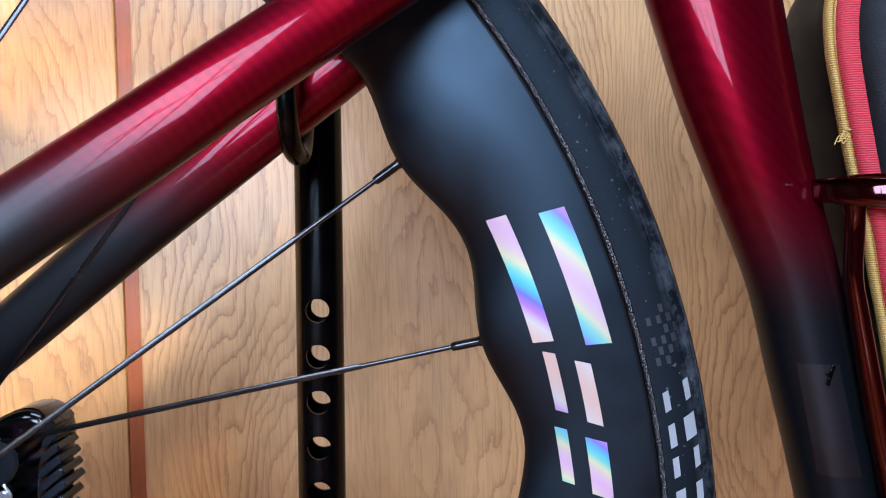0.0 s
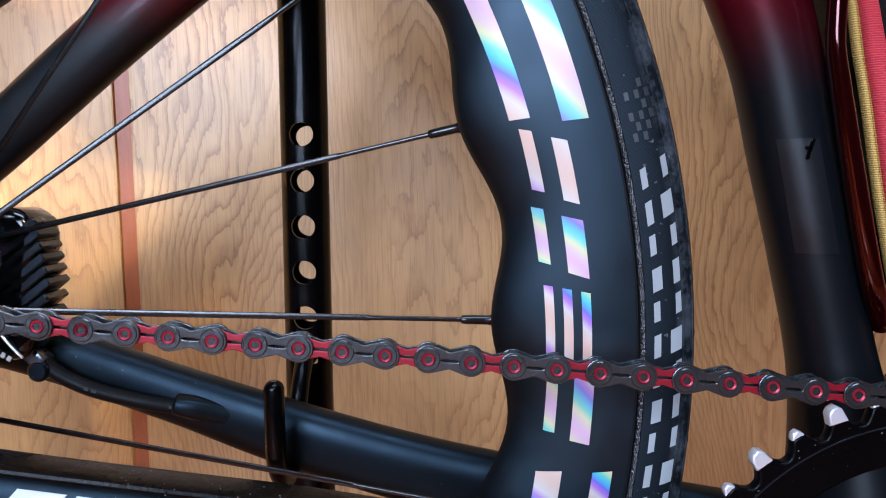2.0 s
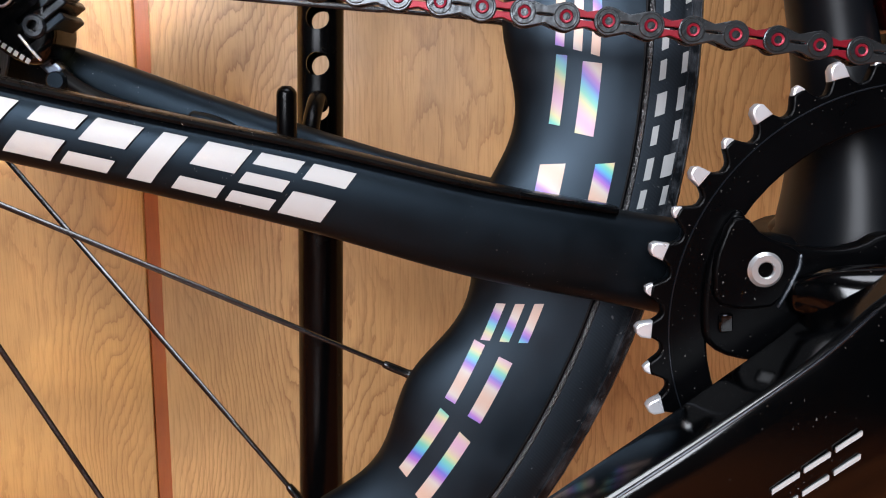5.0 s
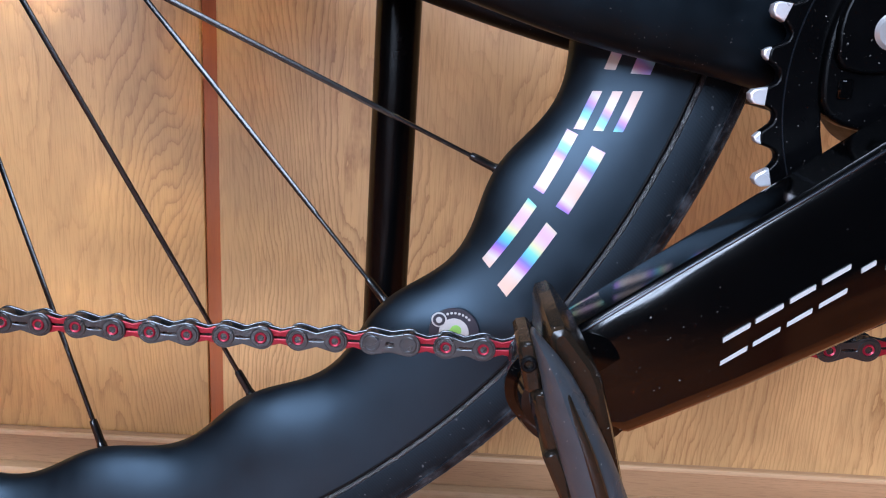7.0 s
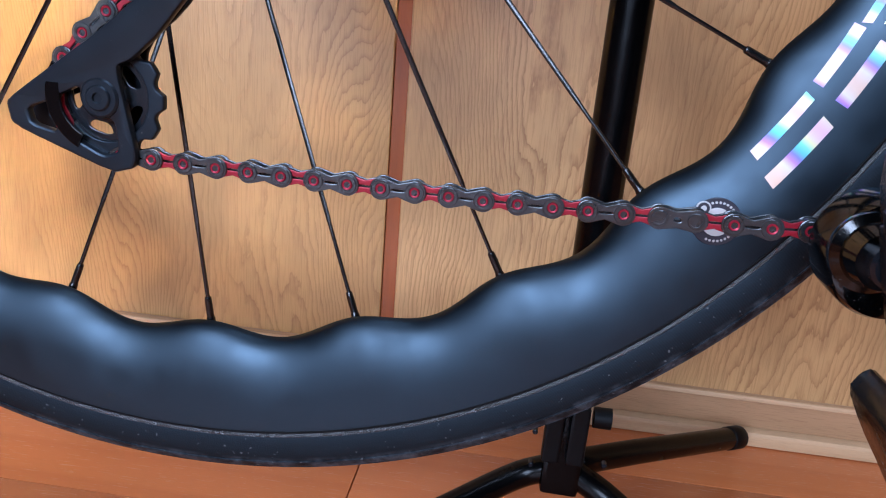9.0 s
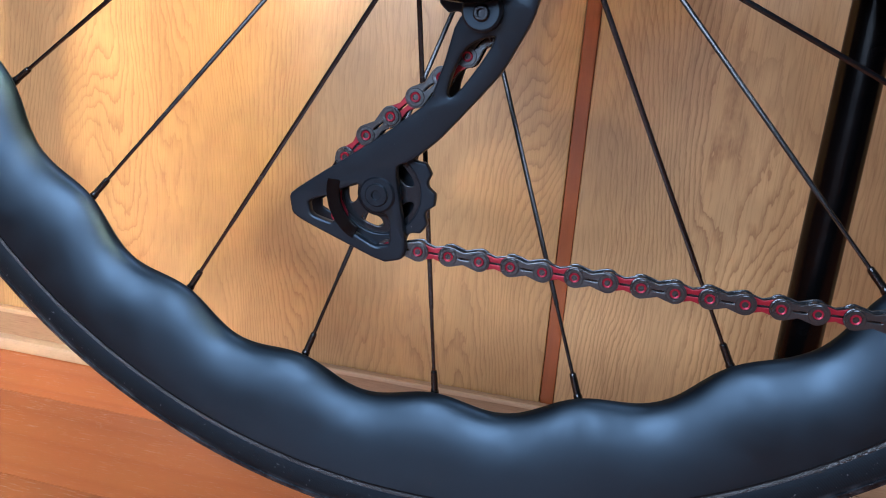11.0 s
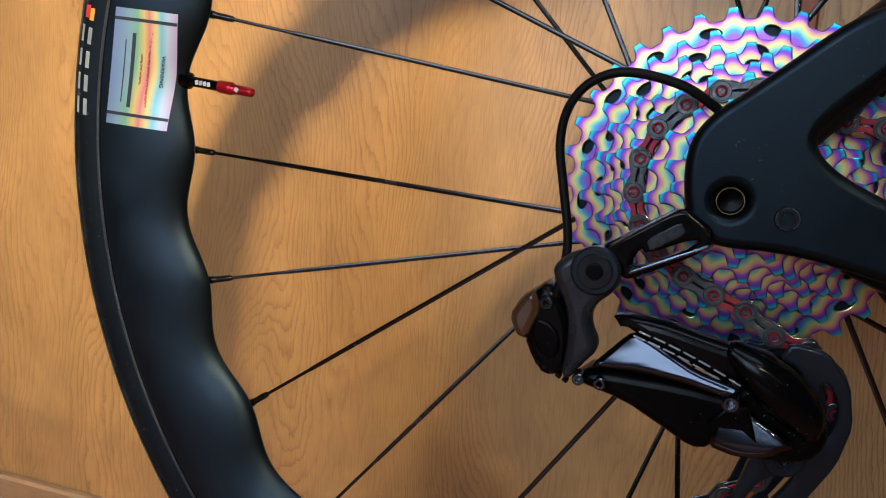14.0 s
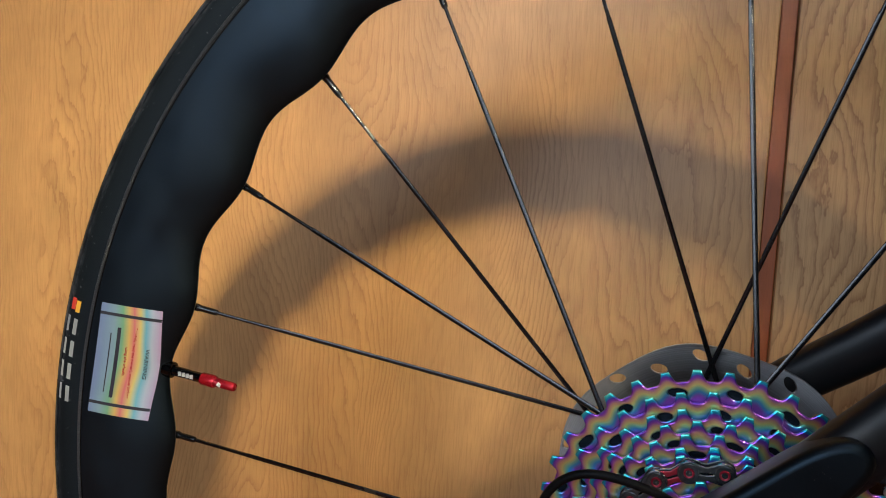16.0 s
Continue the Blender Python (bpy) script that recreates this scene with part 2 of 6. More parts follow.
FLAG_GOLD = material("gold_print", (0.7, 0.38, 0.03), 0.5)
GREEN_PRINT = material("green_print", (0.25, 0.5, 0.1), 0.5)


def woven_tape(name, light, dark):
    m = material(name, light, 0.75)
    n = Nodes(m)
    v = n.coords()
    w = n.add("TexWave", wave_type="BANDS", bands_direction="Z", Scale=420.0, Distortion=1.2)
    n.link(v, w.inputs["Vector"])
    fine = n.noise(v, 1600, 2)
    n.out("Base Color", n.mix(n.math("MULTIPLY", w.outputs["Fac"], 0.8), light, dark))
    n.bump(n.math("ADD", w.outputs["Fac"], fine), 0.5, 0.0006)
    return m


def fade_paint(low, span, sheen):
    """Clear red carbon lacquer that fades to matt black below the height low + span."""
    m = material("red_to_black_fade_paint", (0.2, 0.0, 0.01), 0.3, spec=0.5)
    n = Nodes(m)
    n.b.inputs["IOR"].default_value = 1.3
    n.b.inputs["Coat IOR"].default_value = 1.25
    c = n.add("TexCoord")
    s = n.add("SeparateXYZ")
    n.link(c.outputs["Object"], s.inputs[0])
    v = n.coords()
    z = n.math("ADD", s.outputs["Z"], n.math("MULTIPLY", n.math("SUBTRACT", n.noise(v, 18, 2), 0.5), 0.012))
    fac = n.ramp(n.math("MULTIPLY", n.math("SUBTRACT", z, low), 1 / span), [(0.0, (0, 0, 0)), (1.0, (1, 1, 1))], "EASE")
    weave = n.add("TexWave", wave_type="BANDS", bands_direction="DIAGONAL", Scale=120.0, Distortion=1.0)
    n.link(v, weave.inputs["Vector"])
    red = n.mix(weave.outputs["Fac"], (0.106, 0.0005, 0.0052), (0.124, 0.0007, 0.0068))
    n.out("Base Color", n.mix(fac, (0.0030, 0.0038, 0.0052), red))
    n.out("Roughness", n.ramp(fac, [(0.0, (0.38,) * 3), (0.8, (0.34,) * 3)]))
    n.out("Metallic", n.math("MULTIPLY", fac, 0.72))
    n.out("Specular IOR Level", n.math("MULTIPLY", n.math("SUBTRACT", 1.15, fac), sheen + 0.05))
    n.out("Coat Weight", n.math("MULTIPLY", fac, 0.8))
    n.b.inputs["Coat Roughness"].default_value = 0.035
    return m


def oil_slick(rp, n_teeth, turn):
    """Rainbow coating whose tint runs from teal at the tips through violet to gold below each tooth."""
    m = material("rainbow_coated_steel", (0.5, 0.4, 0.6), 0.30, 0.92)
    n = Nodes(m)
    geo = n.add("TexCoord")
    s = n.add("SeparateXYZ")
    n.link(geo.outputs["Object"], s.inputs[0])
    r = n.math("SQRT", n.math("ADD", n.math("MULTIPLY", s.outputs["X"], s.outputs["X"]), n.math("MULTIPLY", s.outputs["Z"], s.outputs["Z"])))
    v = n.coords()
    ang = n.math("ARCTAN2", s.outputs["Z"], s.outputs["X"])
    crest = n.math("COSINE", n.math("MULTIPLY", n.math("SUBTRACT", ang, turn), float(n_teeth)))
    edge = n.math("ADD", n.math("MULTIPLY", crest, 0.0013), rp - 0.0006)
    depth = n.math("ADD", n.math("SUBTRACT", edge, r), n.math("MULTIPLY", n.math("SUBTRACT", n.noise(v, 60, 2, 0.5), 0.5), 0.0024))
    col = n.ramp(n.math("MULTIPLY", depth, 84.0), [(0.0, (0.20, 0.86, 0.80)), (0.09, (0.06, 0.52, 0.82)), (0.15, (0.26, 0.13, 0.72)), (0.24, (0.50, 0.17, 0.64)),
                                                    (0.34, (0.84, 0.52, 0.38)), (0.46, (0.90, 0.84, 0.36)), (0.58, (0.45, 0.78, 0.56)), (0.72, (0.14, 0.46, 0.76)), (0.88, (0.42, 0.18, 0.66))])
    deep = n.add("Gamma", Gamma=1.25)
    n.link(col, deep.inputs["Color"])
    n.out("Base Color", n.mix(1.0, deep.outputs[0], (0.80, 0.80, 0.80), "MULTIPLY"))
    n.bump(n.noise(v, 900, 2), 0.05, 0.0004)
    return m


def foil(name, scale, pale):
    """Holographic foil: pastel bands that sweep across it."""
    m = material(name, (0.7, 0.7, 0.75), 0.45, 0.22, 0.1)
    n = Nodes(m)
    v = n.coords((1, 1, 1))
    w = n.add("TexWave", wave_type="BANDS", bands_direction="DIAGONAL", Scale=scale, Distortion=2.2, Detail=1.0)
    w.inputs["Detail Scale"].default_value = 0.8
    n.link(v, w.inputs["Vector"])
    col = n.ramp(w.outputs["Fac"], [(0.0, (0.62, 0.40, 0.30)), (0.18, (0.60, 0.52, 0.46)), (0.34, (0.40, 0.16, 0.52)), (0.48, (0.15, 0.13, 0.58)),
                                    (0.62, (0.08, 0.40, 0.58)), (0.76, (0.16, 0.55, 0.42)), (0.88, (0.62, 0.58, 0.30)), (1.0, (0.60, 0.36, 0.48))])
    soft = n.ramp(n.noise(v, scale * 2.2, 1), [(0.35, (0,) * 3), (0.7, (1,) * 3)])
    n.out("Base Color", n.mix(n.math("MULTIPLY", soft, pale), col, (0.46, 0.44, 0.45)))
    return m


def tyre_rubber():
    m = material("road_tyre_rubber", (0.006, 0.006, 0.0065), 0.50, spec=0.20)
    n = Nodes(m)
    v = n.coords()
    c = n.add("TexCoord")
    s = n.add("SeparateXYZ")
    n.link(c.outputs["Object"], s.inputs[0])
    r = n.math("SQRT", n.math("ADD", n.math("MULTIPLY", s.outputs["X"], s.outputs["X"]), n.math("MULTIPLY", s.outputs["Z"], s.outputs["Z"])))
    worn = n.ramp(n.math("MULTIPLY", n.math("SUBTRACT", r, 0.3315), 100), [(0.0, (0,) * 3), (0.12, (0.4,) * 3), (0.5, (1,) * 3)])
    scuff = n.ramp(n.noise(v, 90, 5, 0.75), [(0.44, (0,) * 3), (0.66, (1,) * 3)])
    col = n.mix(n.noise(v, 30, 3), (0.0022, 0.0027, 0.0034), (0.0062, 0.0072, 0.0086))
    col = n.mix(n.math("MULTIPLY", n.math("MULTIPLY", worn, scuff), 0.5), col, (0.15, 0.165, 0.185))
    casing = n.add("TexWave", wave_type="BANDS", bands_direction="DIAGONAL", Scale=420.0, Distortion=0.6)
    n.link(v, casing.inputs["Vector"])
    col = n.mix(n.math("MULTIPLY", casing.outputs["Fac"], 0.28), col, (0.014, 0.017, 0.021))
    dust = n.ramp(n.noise(v, 500, 1), [(0.72, (0,) * 3), (0.78, (1,) * 3)])
    col = n.mix(n.math("MULTIPLY", dust, 0.25), col, (0.3, 0.3, 0.3))
    n.out("Base Color", col)
    n.bump(n.math("ADD", n.noise(v, 1500, 2), n.math("MULTIPLY", n.noise(v, 220, 3), n.math("MULTIPLY", worn, 2.5))), 0.20, 0.0005)
    n.b.inputs["Specular Tint"].default_value = (0.6, 0.8, 1.0, 1)
    return m


def bead_cloth():
    m = material("woven_chafer_strip", (0.02, 0.02, 0.021), 0.34, spec=0.7)
    n = Nodes(m)
    v = n.coords()
    vor = n.add("TexVoronoi", Scale=1300.0)
    n.link(v, vor.inputs["Vector"])
    n.out("Base Color", n.ramp(vor.outputs["Distance"], [(0.14, (0.024, 0.026, 0.029)), (0.42, (0.002, 0.002, 0.0025))]))
    n.bump(n.math("MULTIPLY", vor.outputs["Distance"], -1.0), 0.6, 0.0005)
    return m


ZIP_RED, YELLOW_CLOTH = woven_tape("red_woven_zip_tape", (0.66, 0.05, 0.065), (0.36, 0.015, 0.025)), woven_tape("yellow_woven_piping", (0.66, 0.43, 0.11), (0.34, 0.20, 0.04))
TUBE_FADE, STAY_FADE, TYRE, CHAFER = fade_paint(0.084, 0.058, 0.42), fade_paint(0.114, 0.044, 0.5), tyre_rubber(), bead_cloth()
FOIL = foil("holographic_foil", 11.0, 0.38)


def label_foil():
    """Holographic label: soft rainbow bands that run along its length."""
    m = material("holographic_label_foil", (0.6, 0.6, 0.6), 0.35, 0.3, 0.2)
    n = Nodes(m)
    c, s, v = n.add("TexCoord"), n.add("SeparateXYZ"), n.coords()
    n.link(c.outputs["Object"], s.inputs[0])
    across = n.math("ADD", n.math("MULTIPLY", n.math("ADD", s.outputs["X"], 0.3143), 30.0), n.math("MULTIPLY", s.outputs["Z"], -3.2))
    across = n.math("ADD", across, n.math("MULTIPLY", n.math("SUBTRACT", n.noise(v, 22, 1), 0.5), 0.35))
    n.out("Base Color", n.ramp(across, [(0.0, (0.20, 0.27, 0.46)), (0.2, (0.24, 0.36, 0.44)), (0.34, (0.20, 0.44, 0.24)), (0.46, (0.66, 0.46, 0.13)), (0.55, (0.66, 0.18, 0.19)),
                                        (0.66, (0.70, 0.58, 0.17)), (0.76, (0.18, 0.50, 0.62)), (0.86, (0.48, 0.54, 0.64)), (1.0, (0.48, 0.34, 0.54))]))
    return m


FOIL_LABEL = label_foil()


def brushed_rotor():
    m = material("brushed_steel_rotor", (0.2, 0.2, 0.2), 0.32, 1.0)
    n = Nodes(m)
    c = n.add("TexCoord")
    s = n.add("SeparateXYZ")
    n.link(c.outputs["Object"], s.inputs[0])
    r = n.math("SQRT", n.math("ADD", n.math("MULTIPLY", s.outputs["X"], s.outputs["X"]), n.math("MULTIPLY", s.outputs["Z"], s.outputs["Z"])))
    comb = n.add("CombineXYZ")
    n.link(r, comb.inputs[0])
    lines = n.noise(comb.outputs[0], 2600, 3)
    n.out("Base Color", n.mix(lines, (0.03, 0.03, 0.032), (0.50, 0.50, 0.50)))
    n.bump(lines, 0.25, 0.0004)
    n.b.inputs["Anisotropic"].default_value = 0.8
    n.link(n.add("Tangent", direction_type="RADIAL", axis="Y").outputs[0], n.b.inputs["Tangent"])
    return m


ROTOR = brushed_rotor()


# ---------------------------------------------------------------- mesh helpers
def finish(bm, name, angle=38):
    bmesh.ops.remove_doubles(bm, verts=bm.verts, dist=1e-6)
    bmesh.ops.recalc_face_normals(bm, faces=bm.faces)
    for f in bm.faces:
        f.smooth = abs(f.normal.y) < 0.99999
    limit = radians(angle)
    for e in bm.edges:
        if len(e.link_faces) == 2 and e.calc_face_angle(0) > limit:
            e.smooth = False
    me = bpy.data.meshes.new(name)
    bm.to_mesh(me)
    bm.free()
    return me


def part(name, bm, mat, parent=None, label=""):
    """Links a bmesh, or a mesh, as one object under a thing or a part."""
    me = bm if isinstance(bm, bpy.types.Mesh) else finish(bm, name)
    if not me.materials:
        me.materials.append(mat)
    ob = new(name, me)
    if parent is not None:
        ob.parent = parent
        if parent.parent is None:
            ob.matrix_parent_inverse = parent.matrix_basis.inverted()
    return tagged(ob, label)


def thing(name, base, label, category, group="", kind=""):
    ob = new(name)
    ob.empty_display_size = 0.05
    ob.location = base
    return tagged(ob, label, category, group, kind)


def add_box(bm, x0, x1, y0, y1, z0, z1, bevel=0.0, seg=2, m=None):
    g = bmesh.ops.create_cube(bm, size=1)
    vs = g["verts"]
    t = Matrix.LocRotScale(((x0 + x1) / 2, (y0 + y1) / 2, (z0 + z1) / 2), None, (x1 - x0, y1 - y0, z1 - z0))
    bmesh.ops.transform(bm, matrix=t if m is None else m @ t, verts=vs)
    if bevel:
        es = list({e for v in vs for e in v.link_edges})
        bmesh.ops.bevel(bm, geom=es, offset=bevel, segments=seg, affect="EDGES", profile=0.6)


def add_lathe(bm, prof, segs=48, cx=0.0, cz=0.0, close=False, cap=True):
    """Turns (r, y) points about the line through (cx, cz) that runs along y."""
    rings = []
    for r, y in prof:
        rings.append([bm.verts.new((cx + r * math.cos(2 * math.pi * k / segs), y, cz + r * math.sin(2 * math.pi * k / segs))) for k in range(segs)])
    pairs = list(zip(rings, rings[1:])) + ([(rings[-1], rings[0])] if close else [])
    for a, b in pairs:
        for k in range(segs):
            bm.faces.new((a[k], a[(k + 1) % segs], b[(k + 1) % segs], b[k]))
    if cap and not close:
        bm.faces.new(rings[0])
        bm.faces.new(rings[-1][::-1])


def smooth_path(pts, n=6):
    """Catmull-Rom through rows of numbers."""
    pts = [np.array(p, float) for p in pts]
    ext = [2 * pts[0] - pts[1]] + pts + [2 * pts[-1] - pts[-2]]
    out = []
    for a, b, c, d in zip(ext, ext[1:], ext[2:], ext[3:]):
        for k in range(n):
            t = k / n
            out.append(0.5 * (2 * b + (c - a) * t + (2 * a - 5 * b + 4 * c - d) * t * t + (3 * b - a - 3 * c + d) * t ** 3))
    return out + [pts[-1]]


def add_sweep(bm, rows, segs=20, power=2.0, across=(0, 1, 0), n=6, ends=0.6):
    """A bar along rows of (x, y, z, half in the plane, half along across), with rounded ends; power above 2 squares its section."""
    rows = smooth_path(rows, n)
    pts = [Vector(r[:3]) for r in rows]
    side0 = Vector(across)
    tangents = [(pts[min(k + 1, len(pts) - 1)] - pts[max(k - 1, 0)]).normalized() for k in range(len(pts))]
    sections = []
    if ends:
        for f, s in ((1.0, 0.45), (0.65, 0.8), (0.25, 0.97)):
            sections.append((pts[0] - tangents[0] * rows[0][3] * ends * f, tangents[0], rows[0][3] * s, rows[0][4] * s))
    sections += [(p, t, r[3], r[4]) for p, t, r in zip(pts, tangents, rows)]
    if ends:
        for f, s in ((0.25, 0.97), (0.65, 0.8), (1.0, 0.45)):
            sections.append((pts[-1] + tangents[-1] * rows[-1][3] * ends * f, tangents[-1], rows[-1][3] * s, rows[-1][4] * s))
    rings = []
    for p, t, a, b in sections:
        side = (side0 - t * side0.dot(t)).normalized()
        up = t.cross(side)
        ring = []
        for k in range(segs):
            c, s = math.cos(2 * math.pi * k / segs), math.sin(2 * math.pi * k / segs)
            e = 2.0 / power
            u, v = math.copysign(abs(c) ** e, c), math.copysign(abs(s) ** e, s)
            ring.append(bm.verts.new(p + up * (a * u) + side * (b * v)))
        rings.append(ring)
    for a, b in zip(rings, rings[1:]):
        for k in range(segs):
            bm.faces.new((a[k], a[(k + 1) % segs], b[(k + 1) % segs], b[k]))
    bm.faces.new(rings[0])
    bm.faces.new(rings[-1][::-1])


def add_tube(bm, pts, r, segs=12, n=6, ends=0.5):
    across = (0, 1, 0.013)
    add_sweep(bm, [(*p, r, r) for p in pts], segs, 2.0, across, n, ends)


def soften(poly, times=2, keep=0.25):
    """Rounds the corners of a closed outline."""
    for _ in range(times):
        out = []
        for (ax, az), (bx, bz) in zip(poly, poly[1:] + poly[:1]):
            out += [(ax + (bx - ax) * keep, az + (bz - az) * keep), (bx - (bx - ax) * keep, bz - (bz - az) * keep)]
        poly = out
    return poly


def circle(cx, cz, r, n=24, sx=1.0, turn=0.0):
    out = []
    for k in range(n):
        a = 2 * math.pi * k / n
        u, v = r * sx * math.cos(a), r * math.sin(a)
        out.append((cx + u * math.cos(turn) - v * math.sin(turn), cz + u * math.sin(turn) + v * math.cos(turn)))
    return out


def plate(polys, y, thick, bevel=0.0004, bevel_seg=1):
    """A flat piece in the plane of the wheel, centred on y: the first outline with the others cut out of it."""
    cu = bpy.data.curves.new("outline", "CURVE")
    cu.dimensions, cu.fill_mode = "2D", "BOTH"
    cu.extrude, cu.bevel_depth, cu.bevel_resolution, cu.offset = max(thick / 2 - bevel, 1e-5), bevel, bevel_seg, -bevel
    for poly in polys:
        sp = cu.splines.new("POLY")
        sp.points.add(len(poly) - 1)
        sp.points.foreach_set("co", [c for x, z in poly for c in (x, z, 0, 1)])
        sp.use_cyclic_u = True
    ob = bpy.data.objects.new("outline", cu)
    scene.collection.objects.link(ob)
    me = bpy.data.meshes.new_from_object(ob.evaluated_get(bpy.context.evaluated_depsgraph_get()))
    bpy.data.objects.remove(ob)
    bpy.data.curves.remove(cu)
    bm = bmesh.new()
    bm.from_mesh(me)
    bpy.data.meshes.remove(me)
    bmesh.ops.transform(bm, matrix=Matrix.Translation((0, y, 0)) @ Matrix(((1, 0, 0, 0), (0, 0, -1, 0), (0, 1, 0, 0), (0, 0, 0, 1))), verts=bm.verts)
    return bm


def join(bm, other):
    me = bpy.data.meshes.new("piece")
    other.to_mesh(me)
    other.free()
    bm.from_mesh(me)
    bpy.data.meshes.remove(me)
    return bm


def disc(cx, cz, y0, y1, r, segs=24, bevel=0.0005, hole=0.0):
    """A round boss from y0 (far) to y1 (near), with a chamfered rim and, where hole is given, a socket."""
    bm = bmesh.new()
    s = -1 if y1 < y0 else 1
    prof = [(r, y0), (r, y1 - s * bevel), (r - bevel, y1)]
    if hole:
        prof += [(hole + bevel * 0.3, y1), (hole, y1 - s * bevel * 0.3), (hole, y1 - s * min(abs(y1 - y0) * 0.7, 0.004))]
    add_lathe(bm, prof, segs, cx, cz)
    return bm


def polar(a, r):
    return r * math.cos(radians(a)), r * math.sin(radians(a))


# ---------------------------------------------------------------- the room
SEAM_X, WALL_Y, YAW = 0.0458, 0.263, 1.15
wall_frame = pose(SEAM_X, WALL_Y, FLOOR, 0, 0, YAW)
wall_back = tagged(new("wall_back"), "wooden wall of veneered panels with a dark batten between them", "wall", "", "structure")
wall_back.matrix_world = pose(0.0494, WALL_Y, FLOOR, 0, -0.87, YAW)


def wall_piece(name, x0, x1, y0, y1, z0, z1, mat, parent, bevel=0.0012, label=""):
    bm = bmesh.new()
    add_box(bm, x0, x1, y0, y1, z0, z1, bevel)
    ob = new(name, finish(bm, name))
    ob.data.materials.append(mat)
    ob.parent = parent
    return tagged(ob, label)


for k in range(-3, 3):
    x0, x1 = k * 0.91 + 0.006, (k + 1) * 0.91 - 0.006
    lead = -0.004 if k >= 0 else 0.0
    wall_piece("panel", x0, x1, lead, 0.03, -0.02, 2.93, WALL if k >= 0 else WALL_PLAIN, wall_back)
    wall_piece("batten", x0 - 0.0115, x0 - 0.0005, 0.0015, 0.02, -0.02, 2.93, STRIP, wall_back, 0.0006, "dark reddish-brown batten in the joint")

skirting = tagged(new("baseboard"), "low wooden skirting board with a worn pale lower edge", "skirting", "", "structure")
skirting.matrix_world = wall_frame
wall_piece("board", -2.7, 2.7, -0.008, -0.0005, 0.0132, 0.0413, SKIRT, skirting, 0.0022)
wall_piece("cap_edge", -2.7, 2.7, -0.0095, -0.004, 0.0365, 0.0408, SKIRT_EDGE, skirting, 0.0012, "worn top edge")
wall_piece("foot_strip", -2.7, 2.7, -0.0165, -0.0005, 0.0, 0.0135, SKIRT_EDGE, skirting, 0.004, "pale worn quarter-round strip")

floor = tagged(new("floor"), "floor of varnished reddish-brown wooden planks", "floor", "", "structure")
floor.matrix_world = pose(SEAM_X, WALL_Y, FLOOR, 0, 0, YAW)
bm = bmesh.new()
add_box(bm, -2.7, 2.7, -3.3, 0.0, -0.06, -0.0035)
sub = new("subfloor", finish(bm, "subfloor"))
sub.data.materials.append(STRIP)
sub.parent = floor
PLANK_W, PLANK_L = 0.107, 0.91
bm = bmesh.new()
add_box(bm, 0, PLANK_L - 0.0008, -PLANK_W + 0.0008, 0, -0.012, 0, 0.0009)
plank_mesh = finish(bm, "plank")
plank_mesh.materials.append(PLANK)
for row in range(10):
    shift = (0.70, 0.0, 0.35, 0.60, 0.20)[row % 5]
    for col in range(-2, 2):
        ob = new("plank", plank_mesh)
        ob.parent = floor
        ob.location = (0.009 + shift + col * PLANK_L, 0.025 - row * PLANK_W, random.uniform(-0.0004, 0.0))
rest = bmesh.new()
add_box(rest, -2.7, 2.7, -3.3, 0.025 - 10 * PLANK_W, -0.012, -0.0005)
for row in range(10):
    start = 0.009 + (0.70, 0.0, 0.35, 0.60, 0.20)[row % 5] - 2 * PLANK_L
    y1 = 0.025 - row * PLANK_W
    for x0, x1 in ((-2.7, start - PLANK_L - 0.0008), (max(-2.7, start - PLANK_L), start - 0.0008), (start + 4 * PLANK_L, 2.7)):
        if x1 - x0 > 0.01:
            add_box(rest, x0, x1, y1 - PLANK_W + 0.0008, y1, -0.012, -0.0005)
far = new("far_boards", finish(rest, "far_boards"))
far.data.materials.append(PLANK)
far.parent = floor
tagged(far, "", "", "", "stuff")


# walls out of view, added to close the room and darken reflections
def room_wall(name, boxes, label):
    bm = bmesh.new()
    for b in boxes:
        add_box(bm, *b)
    ob = new(name, finish(bm, name))
    ob.data.materials.append(PLASTER)
    return tagged(ob, label, "wall", "", "structure")


TOP = 2.5
room_wall("wall_front", [(-2.6, -1.3, -3.1, -2.9, FLOOR, TOP), (1.5, 2.7, -3.1, -2.9, FLOOR, TOP), (-1.3, 0.2, -3.1, -2.9, FLOOR, 0.25), (-1.3, 0.2, -3.1, -2.9, 1.6, TOP), (0.2, 0.9, -3.1, -2.9, FLOOR, TOP), (0.9, 1.5, -3.1, -2.9, FLOOR, 1.7), (0.9, 1.5, -3.1, -2.9, 2.2, TOP)], "unseen dark plaster wall with two window openings")
# unseen bars added before the wide lamp so that its reflection is striped
bars_bm = bmesh.new()
for x in (-0.93, -0.55, -0.17):
    add_box(bars_bm, x - 0.018, x + 0.018, -2.85, -2.81, 0.25, 1.6)
for z in (0.92,):
    add_box(bars_bm, -1.3, 0.2, -2.85, -2.81, z, z + 0.036)
window = new("window_1", finish(bars_bm, "window_1"))
window.data.materials.append(PLASTER)
tagged(window, "unseen bars added to break up the window's reflection", "window", "", "structure")
room_wall("wall_left", [(-2.6, -2.4, -2.9, 0.4, FLOOR, TOP)], "unseen dark plaster wall")
room_wall("wall_right", [(2.7, 2.9, -3.1, 0.4, FLOOR, TOP)], "unseen dark plaster wall")
ceil = bmesh.new()
